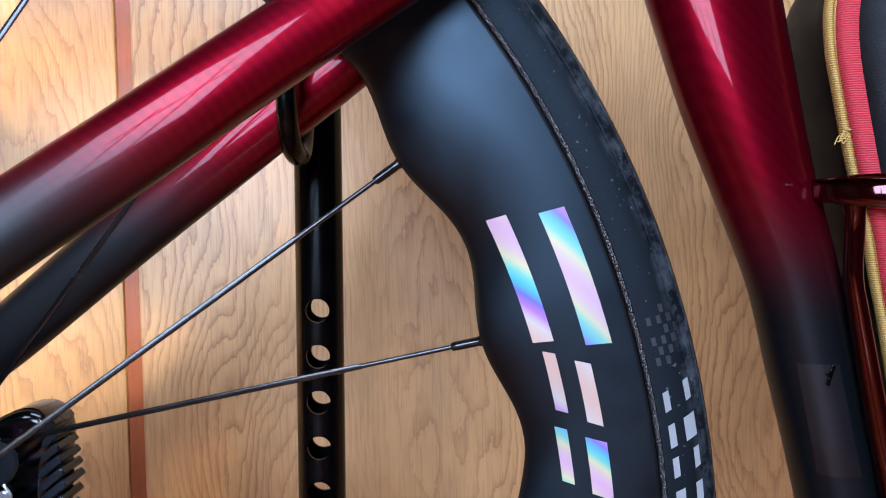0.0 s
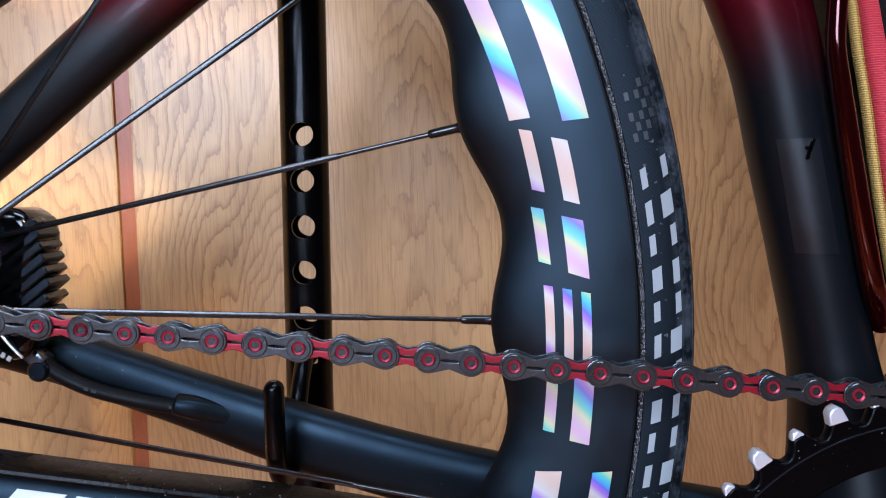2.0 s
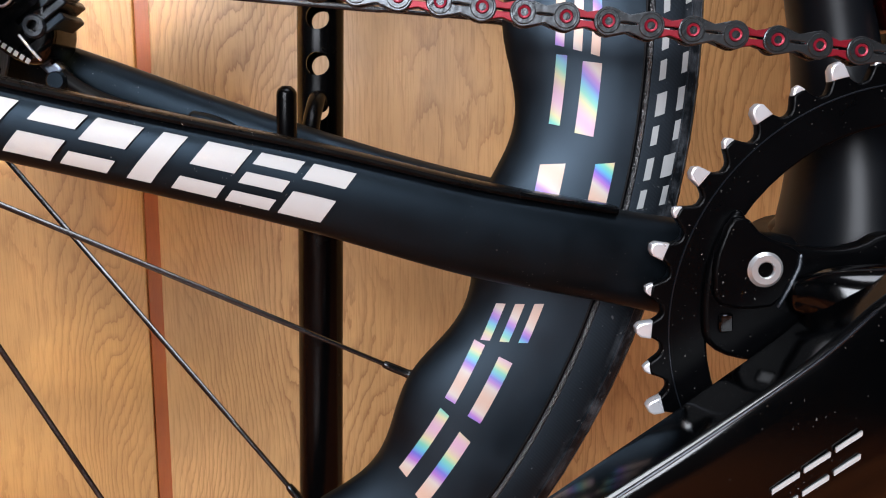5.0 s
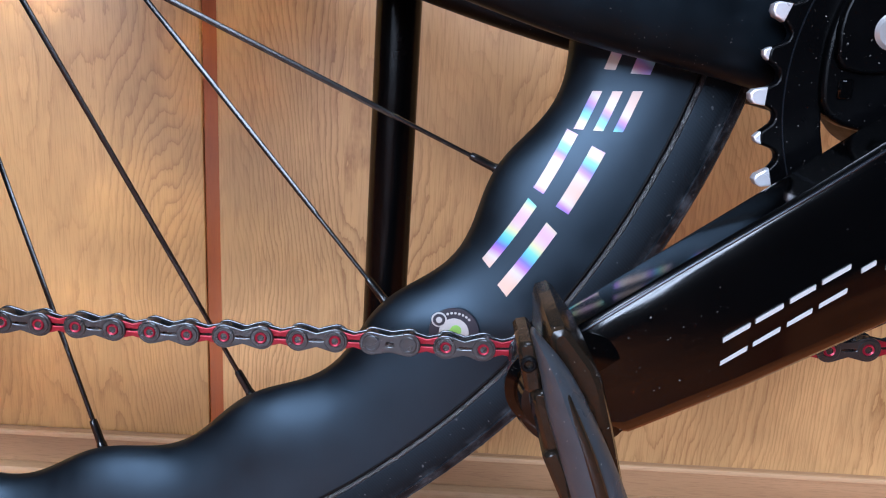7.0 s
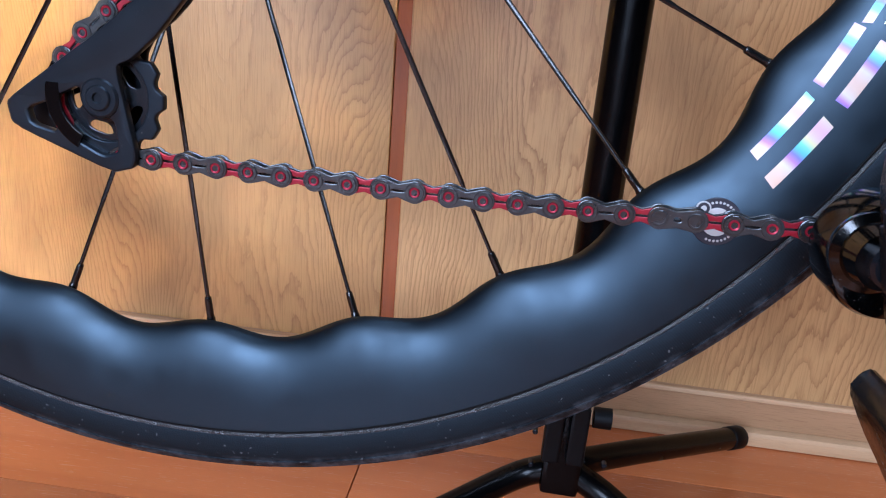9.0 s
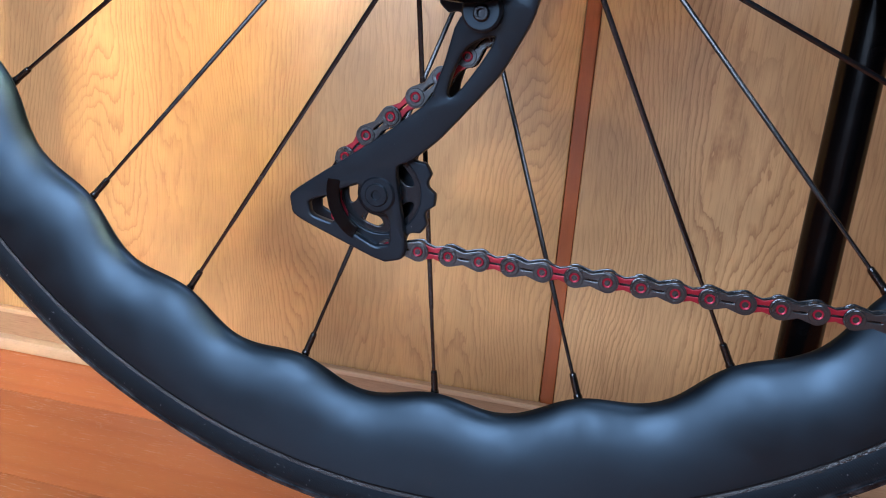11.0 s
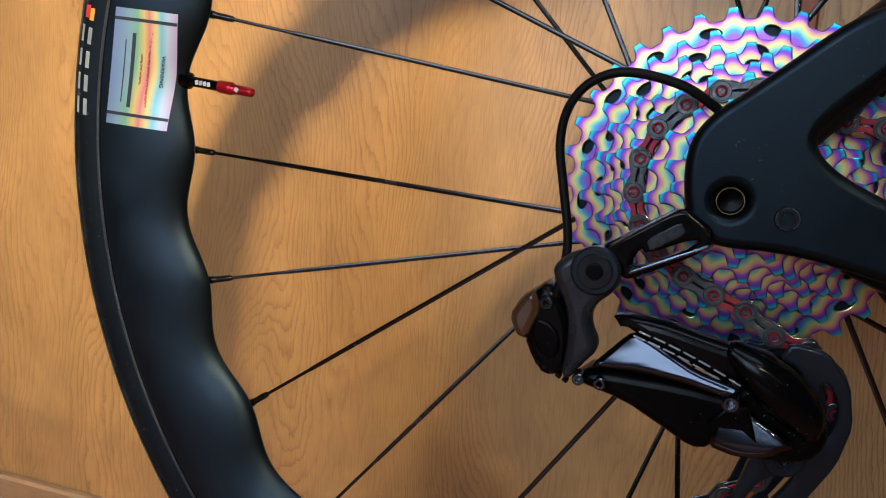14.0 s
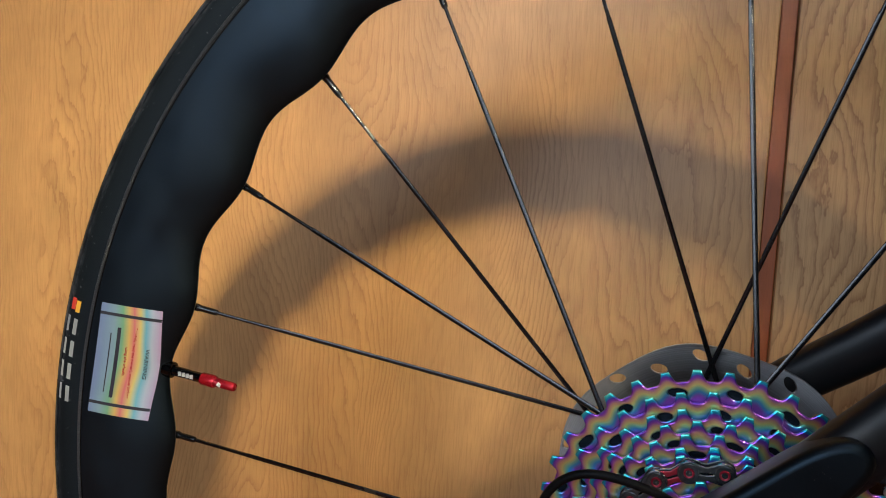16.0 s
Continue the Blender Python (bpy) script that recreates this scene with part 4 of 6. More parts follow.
add_lathe(bm, [(0.0050, -0.058), (0.0050, -0.0742), (0.0047, -0.0747), (0.0043, -0.0742), (0.0042, -0.0660), (0.0010, -0.0655)], 32, -0.0028, -0.0018)
part("thru_axle", bm, RING_BLACK, bike, "hollow axle end in the frame")
bolt = disc(0.0152, -0.0057, -0.070, -0.0766, 0.0042, 28, 0.0006, 0.0022)
part("hanger_bolt", bolt, GREY_ALLOY, bike, "dark socket bolt")
BRASS = speckled("worn_brass_rim", (0.30, 0.22, 0.12), 0.3, 0.9, bump=0.05)
for x, z, y, r in ((-0.0028, -0.0018, -0.0752, 0.0044), (0.0152, -0.0057, -0.0767, 0.0036)):
    bm = bmesh.new()
    add_lathe(bm, [(r + 0.00018 * math.cos(k * math.pi / 3), y + 0.00025 * math.sin(k * math.pi / 3)) for k in range(6)], 36, x, z, close=True)
    part("bolt_rim", bm, BRASS if x < 0 else ANTHRACITE, bike, "thin bright rim of the bolt")

# the printed name on the chain stay, as slanted white bars
def stay_point(x, v):
    """A place on the outer face of the drive-side stay; v runs across it from -1 (low) to 1."""
    xs = (0.040, 0.068, 0.115, 0.165, 0.210, 0.260)
    zs = (-0.0105, -0.0205, -0.0322, -0.0428, -0.0525, -0.0648)
    ys = (0.0655, 0.0615, 0.0535, 0.0475, 0.0425, 0.0385)
    hs = (0.0130, 0.0133, 0.0118, 0.0124, 0.0136, 0.0152)
    z, y, h = (float(np.interp(x, xs, s)) for s in (zs, ys, hs))
    half = 0.0087 * (1 - min(abs(v), 0.98) ** 2.5) ** (1 / 2.5)
    return Vector((x, -y - half - 0.0006, z + h * v))


def stay_bar(x0, x1, v0, v1, lean):
    bm = bmesh.new()
    rows = []
    for i in range(7):
        u = i / 6
        row = []
        for j in range(7):
            v = v0 + (v1 - v0) * j / 6
            row.append(bm.verts.new(stay_point(x0 + (x1 - x0) * u + lean * v, v)))
        rows.append(row)
    for p, q in zip(rows, rows[1:]):
        for j in range(6):
            bm.faces.new((p[j], q[j], q[j + 1], p[j + 1]))
    return bm


LOOKS = {"a": [(0, 0.90, -0.66, -0.06), (0, 0.90, 0.26, 0.66)], "b": [(0, 0.90, -0.66, -0.30), (0, 0.90, 0.04, 0.66)],
         "c": [(0, 0.90, -0.66, -0.36), (0, 0.90, -0.15, 0.15), (0, 0.90, 0.36, 0.66)], "d": [(0.2, 0.68, -0.66, 0.66)]}
for k, style in enumerate("abcbdabdbca"):
    x0 = 0.046 + k * 0.0157
    bm = bmesh.new()
    for u0, u1, v0, v1 in LOOKS[style]:
        join(bm, stay_bar(x0 + 0.0145 * u0, x0 + 0.0145 * u1, v0, v1, 0.0085))
    part("stay_print", bm, WHITE_PAINT, stay_d, "white printed mark")

# clear guard sheet low on the seat tube
guard = bmesh.new()
rows = []
for i in range(9):
    u = i / 8
    row = []
    for j in range(9):
        v = j / 8
        x = (0.3640 * (1 - v) + 0.3768 * v) * (1 - u) + (0.3718 * (1 - v) + 0.3848 * v) * u
        z = 0.0715 * (1 - u) + 0.0330 * u
        c = float(np.interp(z, (0.031, 0.067, 0.100), (0.3832, 0.3752, 0.3682)))
        t = min(abs(x - c) / 0.0145, 0.97)
        row.append(guard.verts.new((x, TUBE_Y - 0.0155 * (1 - t ** 2.15) ** (1 / 2.15) - 0.0006, z)))
    rows.append(row)
for p, q in zip(rows, rows[1:]):
    for j in range(8):
        guard.faces.new((p[j], q[j], q[j + 1], p[j + 1]))
bmesh.ops.solidify(guard, geom=guard.faces[:], thickness=0.0008)
GUARD = speckled("grey_clear_guard_film", (0.0040, 0.0050, 0.0066), 0.36, bump=0.02, spec=0.42)
part("frame_guard", guard, GUARD, bike, "dull grey guard sheet with an embossed mark")
for dx, dz, w, h, turn in ((0.0006, 0.0020, 0.0007, 0.0019, 20), (-0.0004, 0.0006, 0.0013, 0.0005, 25), (-0.0004, -0.0012, 0.0006, 0.0019, 15)):
    bm = bmesh.new()
    add_box(bm, -w, w, -0.0004, 0.0004, -h, h, 0.0002, 1, Matrix.Translation((0.3735 + dx, -0.0204, 0.0675 + dz)) @ pose(0, 0, 0, 0, turn, 0))
    part("embossed_mark", bm, BLACK_GLOSS, bike)

# ---- cassette
COGS = (34, 30, 27, 25, 23, 21, 20, 18, 16, 13, 11)


def gear_edge(n, r, depth, width=1.6, turn=0.0, per=14, flat=0.72):
    """The outline of a sprocket: round roller seats between narrow, flat-topped teeth."""
    out = []
    for k in range(n * per):
        a = 2 * math.pi * k / (n * per)
        lift = min((0.5 + 0.5 * math.cos(n * a)) ** width, flat) / flat
        q = r - depth * 0.45 + depth * lift
        out.append((q * math.cos(a + turn), q * math.sin(a + turn)))
    return out


cassette = part("cassette", disc(0, 0, -0.0195, -0.0585, 0.0175, 36, 0.0008, 0.0145), BLACK_MATT, bike, "cassette of rainbow-coated sprockets")
for k, n in enumerate(COGS):
    rp = 0.00635 / math.sin(math.pi / n)
    y = -0.0195 - 0.00372 * k
    turn = 0.31 * k + 0.05
    polys = [gear_edge(n, rp - 0.0018, 0.0046, 3.6, turn, 16, 0.50)]
    rainbow = oil_slick(rp, n, turn)
    inner = max(0.0155, rp - 0.0150)
    polys.append(circle(0, 0, inner, 40))
    if k < 6:
        cnt = int(n * 0.5)
        for j in range(cnt):
            a = 360 * j / cnt + k * 17
            polys.append(circle(*polar(a, rp - 0.0080), 0.0019, 12, 1.7 + 0.4 * (j % 2), radians(a + 80)))
    part("sprocket", plate(polys, y, 0.0019, 0.00045, 1), rainbow, cassette)
    part("spacer", plate([circle(0, 0, rp - 0.0052, 48), circle(0, 0, 0.0150, 32)], y + 0.0021, 0.0012, 0.0001), BLACK_MATT, cassette)
    if rp - 0.0150 > 0.0155:
        arms = []
        for j in range(6):
            a = 60 * j + 12 * k
            arms.append([polar(a - 9, 0.0165), polar(a - 5, inner + 0.001), polar(a + 5, inner + 0.001), polar(a + 9, 0.0165)])
        bm = bmesh.new()
        for q in arms:
            join(bm, plate([q], y, 0.0017, 0.0003))
        part("carrier_arm", bm, rainbow, cassette)
bm = plate([gear_edge(40, 0.0155, 0.0012, 1.0, 0, 4), circle(0, 0, 0.0118, 32)], -0.0600, 0.003, 0.0005)
part("lock_ring", bm, GREY_ALLOY, cassette, "toothed dark lock ring")

# ---- chain
PITCH = 0.0127


def link_outline(w_end, w_mid, over):
    """A figure-of-eight side plate along x, centred between its pins."""
    out = []
    h = PITCH / 2
    for k in range(13):
        a = math.pi * (-0.62 + 1.24 * k / 12)
        out.append((h + w_end * math.cos(a), w_end * math.sin(a)))
    out.append((0, w_mid))
    for k in range(13):
        a = math.pi * (0.38 + 1.24 * k / 12)
        out.append((-h + w_end * math.cos(a), w_end * math.sin(a)))
    out.append((0, -w_mid))
    return out


def slot(half, h):
    return soften([(-half, -h), (half, -h), (half, h), (-half, h)], 2)


def link_mesh(name, y_plate, thick, slot_half, slot_h, w_end, w_mid, mat, boss=None, hollow=True):
    bm = bmesh.new()
    for s in (-1, 1):
        join(bm, plate([link_outline(w_end, w_mid, 0), slot(slot_half, slot_h)], s * y_plate, thick, 0.00028, 1))
    if boss:
        for px in (-PITCH / 2, PITCH / 2):
            for s in (-1, 1):
                join(bm, disc(px, 0, s * y_plate, s * (y_plate + thick / 2 + 0.00035), boss, 18, 0.00025, 0.0021))
    me = finish(bm, name)
    me.materials.append(mat)
    return me


outer_me = link_mesh("outer_plate", 0.00255, 0.00085, 0.0026, 0.00042, 0.00428, 0.0025, CHAIN_GREY, 0.0036)
quick_me = link_mesh("quick_link", 0.00255, 0.0010, 0.0014, 0.0009, 0.0042, 0.0030, CHAIN_GREY, 0.0030)
inner_me = link_mesh("inner_plate", 0.00165, 0.00080, 0.0033, 0.00042, 0.0038, 0.0022, CHAIN_RED)
# the far plates are plain steel
inner_me.materials.append(CHAIN_GREY)
for face in inner_me.polygons:
    face.material_index = int(face.center.y > 0)
bm = bmesh.new()
add_lathe(bm, [(0.0012, -0.0032), (0.00175, -0.0035), (0.00205, -0.0031), (0.00205, 0.0031), (0.00175, 0.0035), (0.0012, 0.0032)], 14, close=True)
join(bm, disc(0, 0, 0.0029, -0.0029, 0.0013, 12, 0.0001))
pin_me = finish(bm, "hollow_pin")
pin_me.materials.append(PIN_RED)
pin_me.materials.append(RING_BLACK)
for face in pin_me.polygons:
    face.material_index = int(max(math.hypot(pin_me.vertices[i].co.x, pin_me.vertices[i].co.z) for i in face.vertices) < 0.00135)
bm = bmesh.new()
add_lathe(bm, [(0.0020, -0.0012), (0.0038, -0.0012), (0.0038, 0.0012), (0.0020, 0.0012)], 16, close=True)
roller_me = finish(bm, "roller")
roller_me.materials.append(GREY_ALLOY)
chain = part("chain", disc(0.1454, 0.0157, -0.0448, -0.0472, 0.0037, 12, 0.0003), GREY_ALLOY, bike, "hollow-pin chain with gunmetal outer and red inner plates")


def arc(cx, cz, r, a0, a1, y0, y1, n=24):
    return [(cx + r * math.cos(radians(a0 + (a1 - a0) * k / n)), y0 + (y1 - y0) * k / n, cz + r * math.sin(radians(a0 + (a1 - a0) * k / n))) for k in range(n + 1)]


def lay_chain(path, first_outer, quick=(), skip=0):
    """Walks along the path in steps of one pitch and sets pins and plates there."""
    pts = [Vector(p) for p in path]
    pins = [pts[0].copy()]
    here, i = pts[0].copy(), 0
    while i < len(pts) - 1:
        nxt = pts[i + 1]
        d = (nxt - here).length
        if (nxt - pins[-1]).length >= PITCH:
            a, b = 0.0, 1.0
            for _ in range(30):
                mid = (a + b) / 2
                if (here.lerp(nxt, mid) - pins[-1]).length < PITCH:
                    a = mid
                else:
                    b = mid
            here = here.lerp(nxt, b)
            pins.append(here.copy())
        else:
            here, i = nxt.copy(), i + 1
    outer = first_outer
    for k, (p, q) in enumerate(zip(pins, pins[1:])):
        d = q - p
        turn = math.atan2(d.z, d.x)
        yaw = math.asin(max(-1, min(1, d.y / d.length)))
        m = Matrix.Translation((p + q) / 2) @ Matrix.Rotation(-turn, 4, "Y") @ Matrix.Rotation(yaw, 4, "Z")
        me = (quick_me if k in quick else outer_me) if outer else inner_me
        if k >= skip:
            ob = new(me.name, me)
            ob.parent = chain
            ob.matrix_basis = m
        outer = not outer
    for k, p in enumerate(pins):
        hidden = any(k in (j, j + 1) for j in quick)
        for me in (pin_me, roller_me):
            if me is pin_me and hidden:
                continue
            ob = new(me.name, me)
            ob.parent = chain
            ob.location = p
    return pins


CY = -0.0462
# upper run towards the chainring, then the run back round the sprocket and down through the derailleur
top = [(0.1454, -0.0464, 0.0157), (0.2713, -0.0482, 0.0035), (0.3400, -0.0510, -0.0024)] + arc(0.3960, -0.0895, 0.0810, 85, -80, -0.0520, -0.0520, 40)
lay_chain(top, True)
lay_chain([(0.1454, -0.0464, 0.0157), (0.060, CY, 0.0242), (0.0150, CY, 0.0290)], False)
COG_R, GX, GZ, TX, TZ, PR = 0.0366, 0.0235, -0.0720, -0.0108, -0.1625, 0.0192
back = arc(0, 0, COG_R, 86, 252, CY, CY, 44) + [(-0.0020, CY - 0.001, -0.0395), (0.0100, CY - 0.002, -0.0440)] + arc(GX, GZ, PR, 95, -47.6, CY - 0.003, CY - 0.003, 24) + \
       [(0.0190, CY - 0.003, -0.1070), (-0.0190, CY - 0.003, -0.1410)] + arc(TX, TZ, 0.0200, 140, 236, CY - 0.003, CY - 0.003, 24)
lay_chain(back, True)
low = [(-0.0059, -0.0474, -0.1843), (0.0577, -0.0472, -0.1850), (0.1340, -0.0466, -0.1853), (0.1849, -0.0465, -0.1841), (0.2359, -0.0500, -0.1823), (0.330, -0.0520, -0.1755), (0.388, -0.0520, -0.1702)]
lay_chain(low, True, quick=(16,))

# ---- crankset
BX, BZ = 0.3960, -0.0895
crank = part("chainring", plate([[(BX + x, BZ + z) for x, z in gear_edge(40, 0.0795, 0.0046, 1.5, 0.0454, 12)], circle(BX, BZ, 0.0632, 60)], -0.0522, 0.0042, 0.0008, 2), RING_BLACK, bike, "black chainring with bright worn teeth")
tooth_pts = []
for k in range(40):
    a = 2 * math.pi * k / 40 + 0.0454
    w, tip = (0.0023, 0.0838) if k % 2 else (0.0029, 0.0856)
    q = [(0.0802, -w * 0.98), (0.0818, -w * 0.90), (tip - 0.0012, -w * 0.74), (tip, -w * 0.32), (tip - 0.0003, w * 0.35), (tip - 0.0016, w * 0.80), (0.0806, w * 1.0)]
    poly = [(BX + r * math.cos(a) - t * math.sin(a), BZ + r * math.sin(a) + t * math.cos(a)) for r, t in q]
    part("tooth", plate([poly], -0.0525, 0.0030 if k % 2 else 0.0042, 0.0006, 1), TOOTH, crank)
bm = bmesh.new()
add_lathe(bm, [(0.0752 + 0.0003 * math.cos(k * math.pi / 3), -0.0544 + 0.0003 * math.sin(k * math.pi / 3)) for k in range(6)], 160, BX, BZ, close=True)
part("ring_edge", bm, GREY_ALLOY, crank, "thin bright machined edge")
for a in (228, 318, 40):
    dx, dz = polar(a, 1.0)
    q = []
    for r, w in ((0.012, 0.016), (0.030, 0.0125), (0.047, 0.0122), (0.058, 0.0150), (0.0645, 0.0185)):
        q.append((r, w))
    side = [(BX + r * dx - w * dz, BZ + r * dz + w * dx) for r, w in q] + [(BX + r * dx + w * dz, BZ + r * dz - w * dx) for r, w in reversed(q)]
    part("spider_arm", plate([soften(side, 1)], -0.0545, 0.0085, 0.0018, 2), RING_BLACK, crank)
# the arm that carries the visible bolt: a seat on the ring with a raised edge, and the root behind it
root = [(0.3385, -0.0515), (0.3440, -0.0600), (0.3560, -0.0655), (0.3760, -0.0660), (0.3860, -0.0590), (0.3960, -0.0640), (0.3960, -0.1060), (0.3500, -0.1030), (0.3325, -0.0990), (0.3300, -0.0860), (0.3310, -0.0680)]
part("spider_arm", plate([soften(root, 2)], -0.0535, 0.0070, 0.0016, 3), RING_BLACK, crank)
seat = [(0.3360, -0.0565), (0.3410, -0.0560), (0.3460, -0.0615), (0.3580, -0.0660), (0.3583, -0.0700), (0.3528, -0.0835), (0.3420, -0.0850), (0.3330, -0.0830), (0.3318, -0.0700)]
part("bolt_seat", plate([soften(seat, 1, 0.2)], -0.0575, 0.0040, 0.0010, 2), RING_BLACK, crank)
bm = bmesh.new()
add_sweep(bm, [(0.3582, -0.0594, -0.0672, 0.0007, 0.0007), (0.3578, -0.0596, -0.0712, 0.0008, 0.0008), (0.3552, -0.0596, -0.0780, 0.0008, 0.0008), (0.3526, -0.0594, -0.0838, 0.0007, 0.0007)], 8, 2, (0, 1, 0), 4, 0.4)
part("seat_edge", bm, GREY_ALLOY, crank, "thin raised edge")
bm = bmesh.new()
add_box(bm, -0.0022, 0.0022, -0.0010, 0.0010, -0.0030, 0.0030, 0.0006, 1, Matrix.Translation((0.3375, -0.0575, -0.0895)) @ pose(0, 0, 0, 0, -4, 0))
part("root_tab", bm, BLACK_GLOSS, crank)
for a in (160.2, 228, 318, 40):
    dx, dz = polar(a, 0.0514)
    bolt = part("chainring_bolt", disc(BX + dx, BZ + dz, -0.0570, -0.0605, 0.0057, 28, 0.0012, 0.0024), SILVER, crank, "silver socket bolt")
bm = bmesh.new()
A0, AD, AN = Vector((0.2520, 0, -0.1785)), Vector((0.851, 0, 0.525)), Vector((-0.525, 0, 0.851))
rings = []
for st, top_u, low_u, face_y, back_y in ((0.0040, 0.0080, -0.0200, -0.0895, -0.0690), (0.0150, 0.0108, -0.0262, -0.0902, -0.0680), (0.0500, 0.0138, -0.0285, -0.0902, -0.0670), (0.0900, 0.0168, -0.0296, -0.0896, -0.0650),
                                         (0.1300, 0.0206, -0.0310, -0.0884, -0.0630), (0.1520, 0.0246, -0.0320, -0.0862, -0.0620), (0.1740, 0.0262, -0.0290, -0.0830, -0.0620)):
    sec = [(top_u, back_y), (top_u + 0.0006, back_y - 0.004), (top_u + 0.0004, face_y + 0.0042), (top_u - 0.0006, face_y + 0.0034), (top_u - 0.0030, face_y + 0.0024), (top_u - 0.0085, face_y + 0.0016), (0.5 * (top_u + low_u), face_y - 0.0002),
           (low_u + 0.0070, face_y - 0.0016), (low_u + 0.0030, face_y + 0.0010), (low_u + 0.0008, face_y + 0.0036), (low_u, face_y + 0.0075), (low_u + 0.0010, back_y)]
    rings.append([bm.verts.new(A0 + AD * st + AN * u + Vector((0, y, 0))) for u, y in sec])
for p, q in zip(rings, rings[1:]):
    for j in range(len(p)):
        bm.faces.new((p[j], p[(j + 1) % len(p)], q[(j + 1) % len(p)], q[j]))
bm.faces.new(rings[0])
bm.faces.new(rings[-1][::-1])
arm = part("crank_arm", bm, BLACK_GLOSS, bike, "glossy black hollow crank arm with scuffs")
bm = bmesh.new()
add_lathe(bm, [(0.006, -0.0670), (0.0172, -0.0670), (0.0192, -0.0690), (0.0196, -0.0850), (0.0184, -0.0884), (0.0160, -0.0894), (0.006, -0.0896)], 40, 0.2612, -0.1800)
part("crank_end", bm, BLACK_GLOSS, arm)
ridge = lambda st, u, y: tuple(A0 + AD * st + AN * u + Vector((0, y, 0)))
# the ridge's reflected streak of light, put in as a paler bar
bm = bmesh.new()
add_sweep(bm, [(*ridge(st, u, y), 0.00055, 0.00055) for st, u, y in ((0.012, 0.0092, -0.0874), (0.05, 0.0128, -0.0874), (0.09, 0.0158, -0.0868), (0.13, 0.0196, -0.0856), (0.152, 0.0234, -0.0836))], 8, 2, (0, 1, 0), 5, 0.3)
part("crank_ridge", bm, GREY_ALLOY, arm, "ridge in paler alloy, standing in for a reflected streak")
bm = bmesh.new()
add_sweep(bm, [(0.3590, -0.0585, -0.0800, 0.0060, 0.0040), (0.3680, -0.0625, -0.0800, 0.0104, 0.0075), (0.3820, -0.0665, -0.0830, 0.0160, 0.0105), (0.4000, -0.0680, -0.0860, 0.0220, 0.0125)], 28, 2.2, (0, 1, 0), 6, 0.5)
part("crank_boss", bm, BLACK_GLOSS, arm, "rounded glossy boss")
d = Vector((0.804, 0, 0.594))
u = Vector((-d.z, 0, d.x))
for k, (w, h) in enumerate(((0.0055, 0.0035), (0.0055, 0.0035), (0.0058, 0.0035), (0.0028, 0.0007), (0.0055, 0.0035), (0.0050, 0.0035), (0.0055, 0.0035), (0.0055, 0.0035))):
    p = Vector((0.3620, -0.0894, -0.1180)) - d * (k * 0.0104) - Vector((0, 0.00022 * k, 0))
    bm = bmesh.new()
    for s in (1, -1) if h > 0.001 else (0,):
        m = Matrix(((d.x, 0, u.x, p.x), (0, 1, 0, p.y), (d.z, 0, u.z, p.z), (0, 0, 0, 1)))
        sh = Matrix.Identity(4)
        sh[0][2] = 0.7
        add_box(bm, -w * 0.78, w * 0.78, -0.0004, 0.0004, s * h * 0.8 - 0.00055, s * h * 0.8 + 0.00055, 0, 1, m @ sh)
    part("crank_print", bm, WHITE_PAINT, arm, "pale printed mark")
bm = bmesh.new()
add_lathe(bm, [(0.010, -0.060), (0.024, -0.061), (0.025, -0.068), (0.025, -0.083), (0.020, -0.0865), (0.010, -0.0865)], 36, BX, BZ)
part("crank_axle_cap", bm, BLACK_GLOSS, arm)

# ---- pedal
PX, PZ = 0.2490, -0.1770
pedal = part("pedal_axle", disc(PX + 0.004, PZ, -0.086, -0.108, 0.0070, 28, 0.001), GREY_ALLOY, bike, "scuffed black clipless road pedal hanging nose up")
bm = bmesh.new()
add_lathe(bm, [(0.008, -0.0885), (0.0115, -0.0890), (0.0125, -0.0910), (0.0125, -0.0935), (0.0100, -0.0950), (0.0085, -0.103)], 36, PX + 0.003, PZ)
part("axle_collar", bm, BLACK_GLOSS, pedal)
BODY = [(0.2435, -0.1440), (0.2475, -0.1425), (0.2560, -0.1530), (0.2610, -0.1690), (0.2655, -0.1850), (0.2700, -0.2060), (0.2740, -0.2300), (0.2770, -0.2480), (0.2720, -0.2520), (0.2690, -0.2360),
        (0.2665, -0.2200), (0.2630, -0.2100), (0.2610, -0.2000), (0.2560, -0.1960), (0.2525, -0.1860), (0.2490, -0.1720), (0.2445, -0.1560)]
bm = plate([soften(BODY, 1, 0.15)], -0.1215, 0.0390, 0.0018, 1)
part("pedal_body", bm, PEDAL, pedal)
bm = bmesh.new()
add_sweep(bm, [(0.2394, -0.1470, -0.1420, 0.0006, 0.0030), (0.2442, -0.1475, -0.1500, 0.0028, 0.0042), (0.2483, -0.1475, -0.1590, 0.0044, 0.0050), (0.2555, -0.1475, -0.1750, 0.0056, 0.0054), (0.2615, -0.1470, -0.1900, 0.0060, 0.0054), (0.2655, -0.1460, -0.2005, 0.0052, 0.0048), (0.2695, -0.1450, -0.2120, 0.0026, 0.0034)], 16, 1.5, (0, 1, 0), 6, 0.4)
part("pedal_rail", bm, PEDAL_WORN, pedal, "worn blue-grey outer rail")
bm = bmesh.new()
add_sweep(bm, [(0.2470, -0.1512, -0.1540, 0.0007, 0.0006), (0.2535, -0.1528, -0.1680, 0.0012, 0.0008), (0.2595, -0.1528, -0.1840, 0.0013, 0.0008), (0.2635, -0.1515, -0.1960, 0.0008, 0.0006)], 8, 2, (0, 1, 0), 5, 0.4)
part("rail_groove", bm, PEDAL, pedal, "dark worn groove")
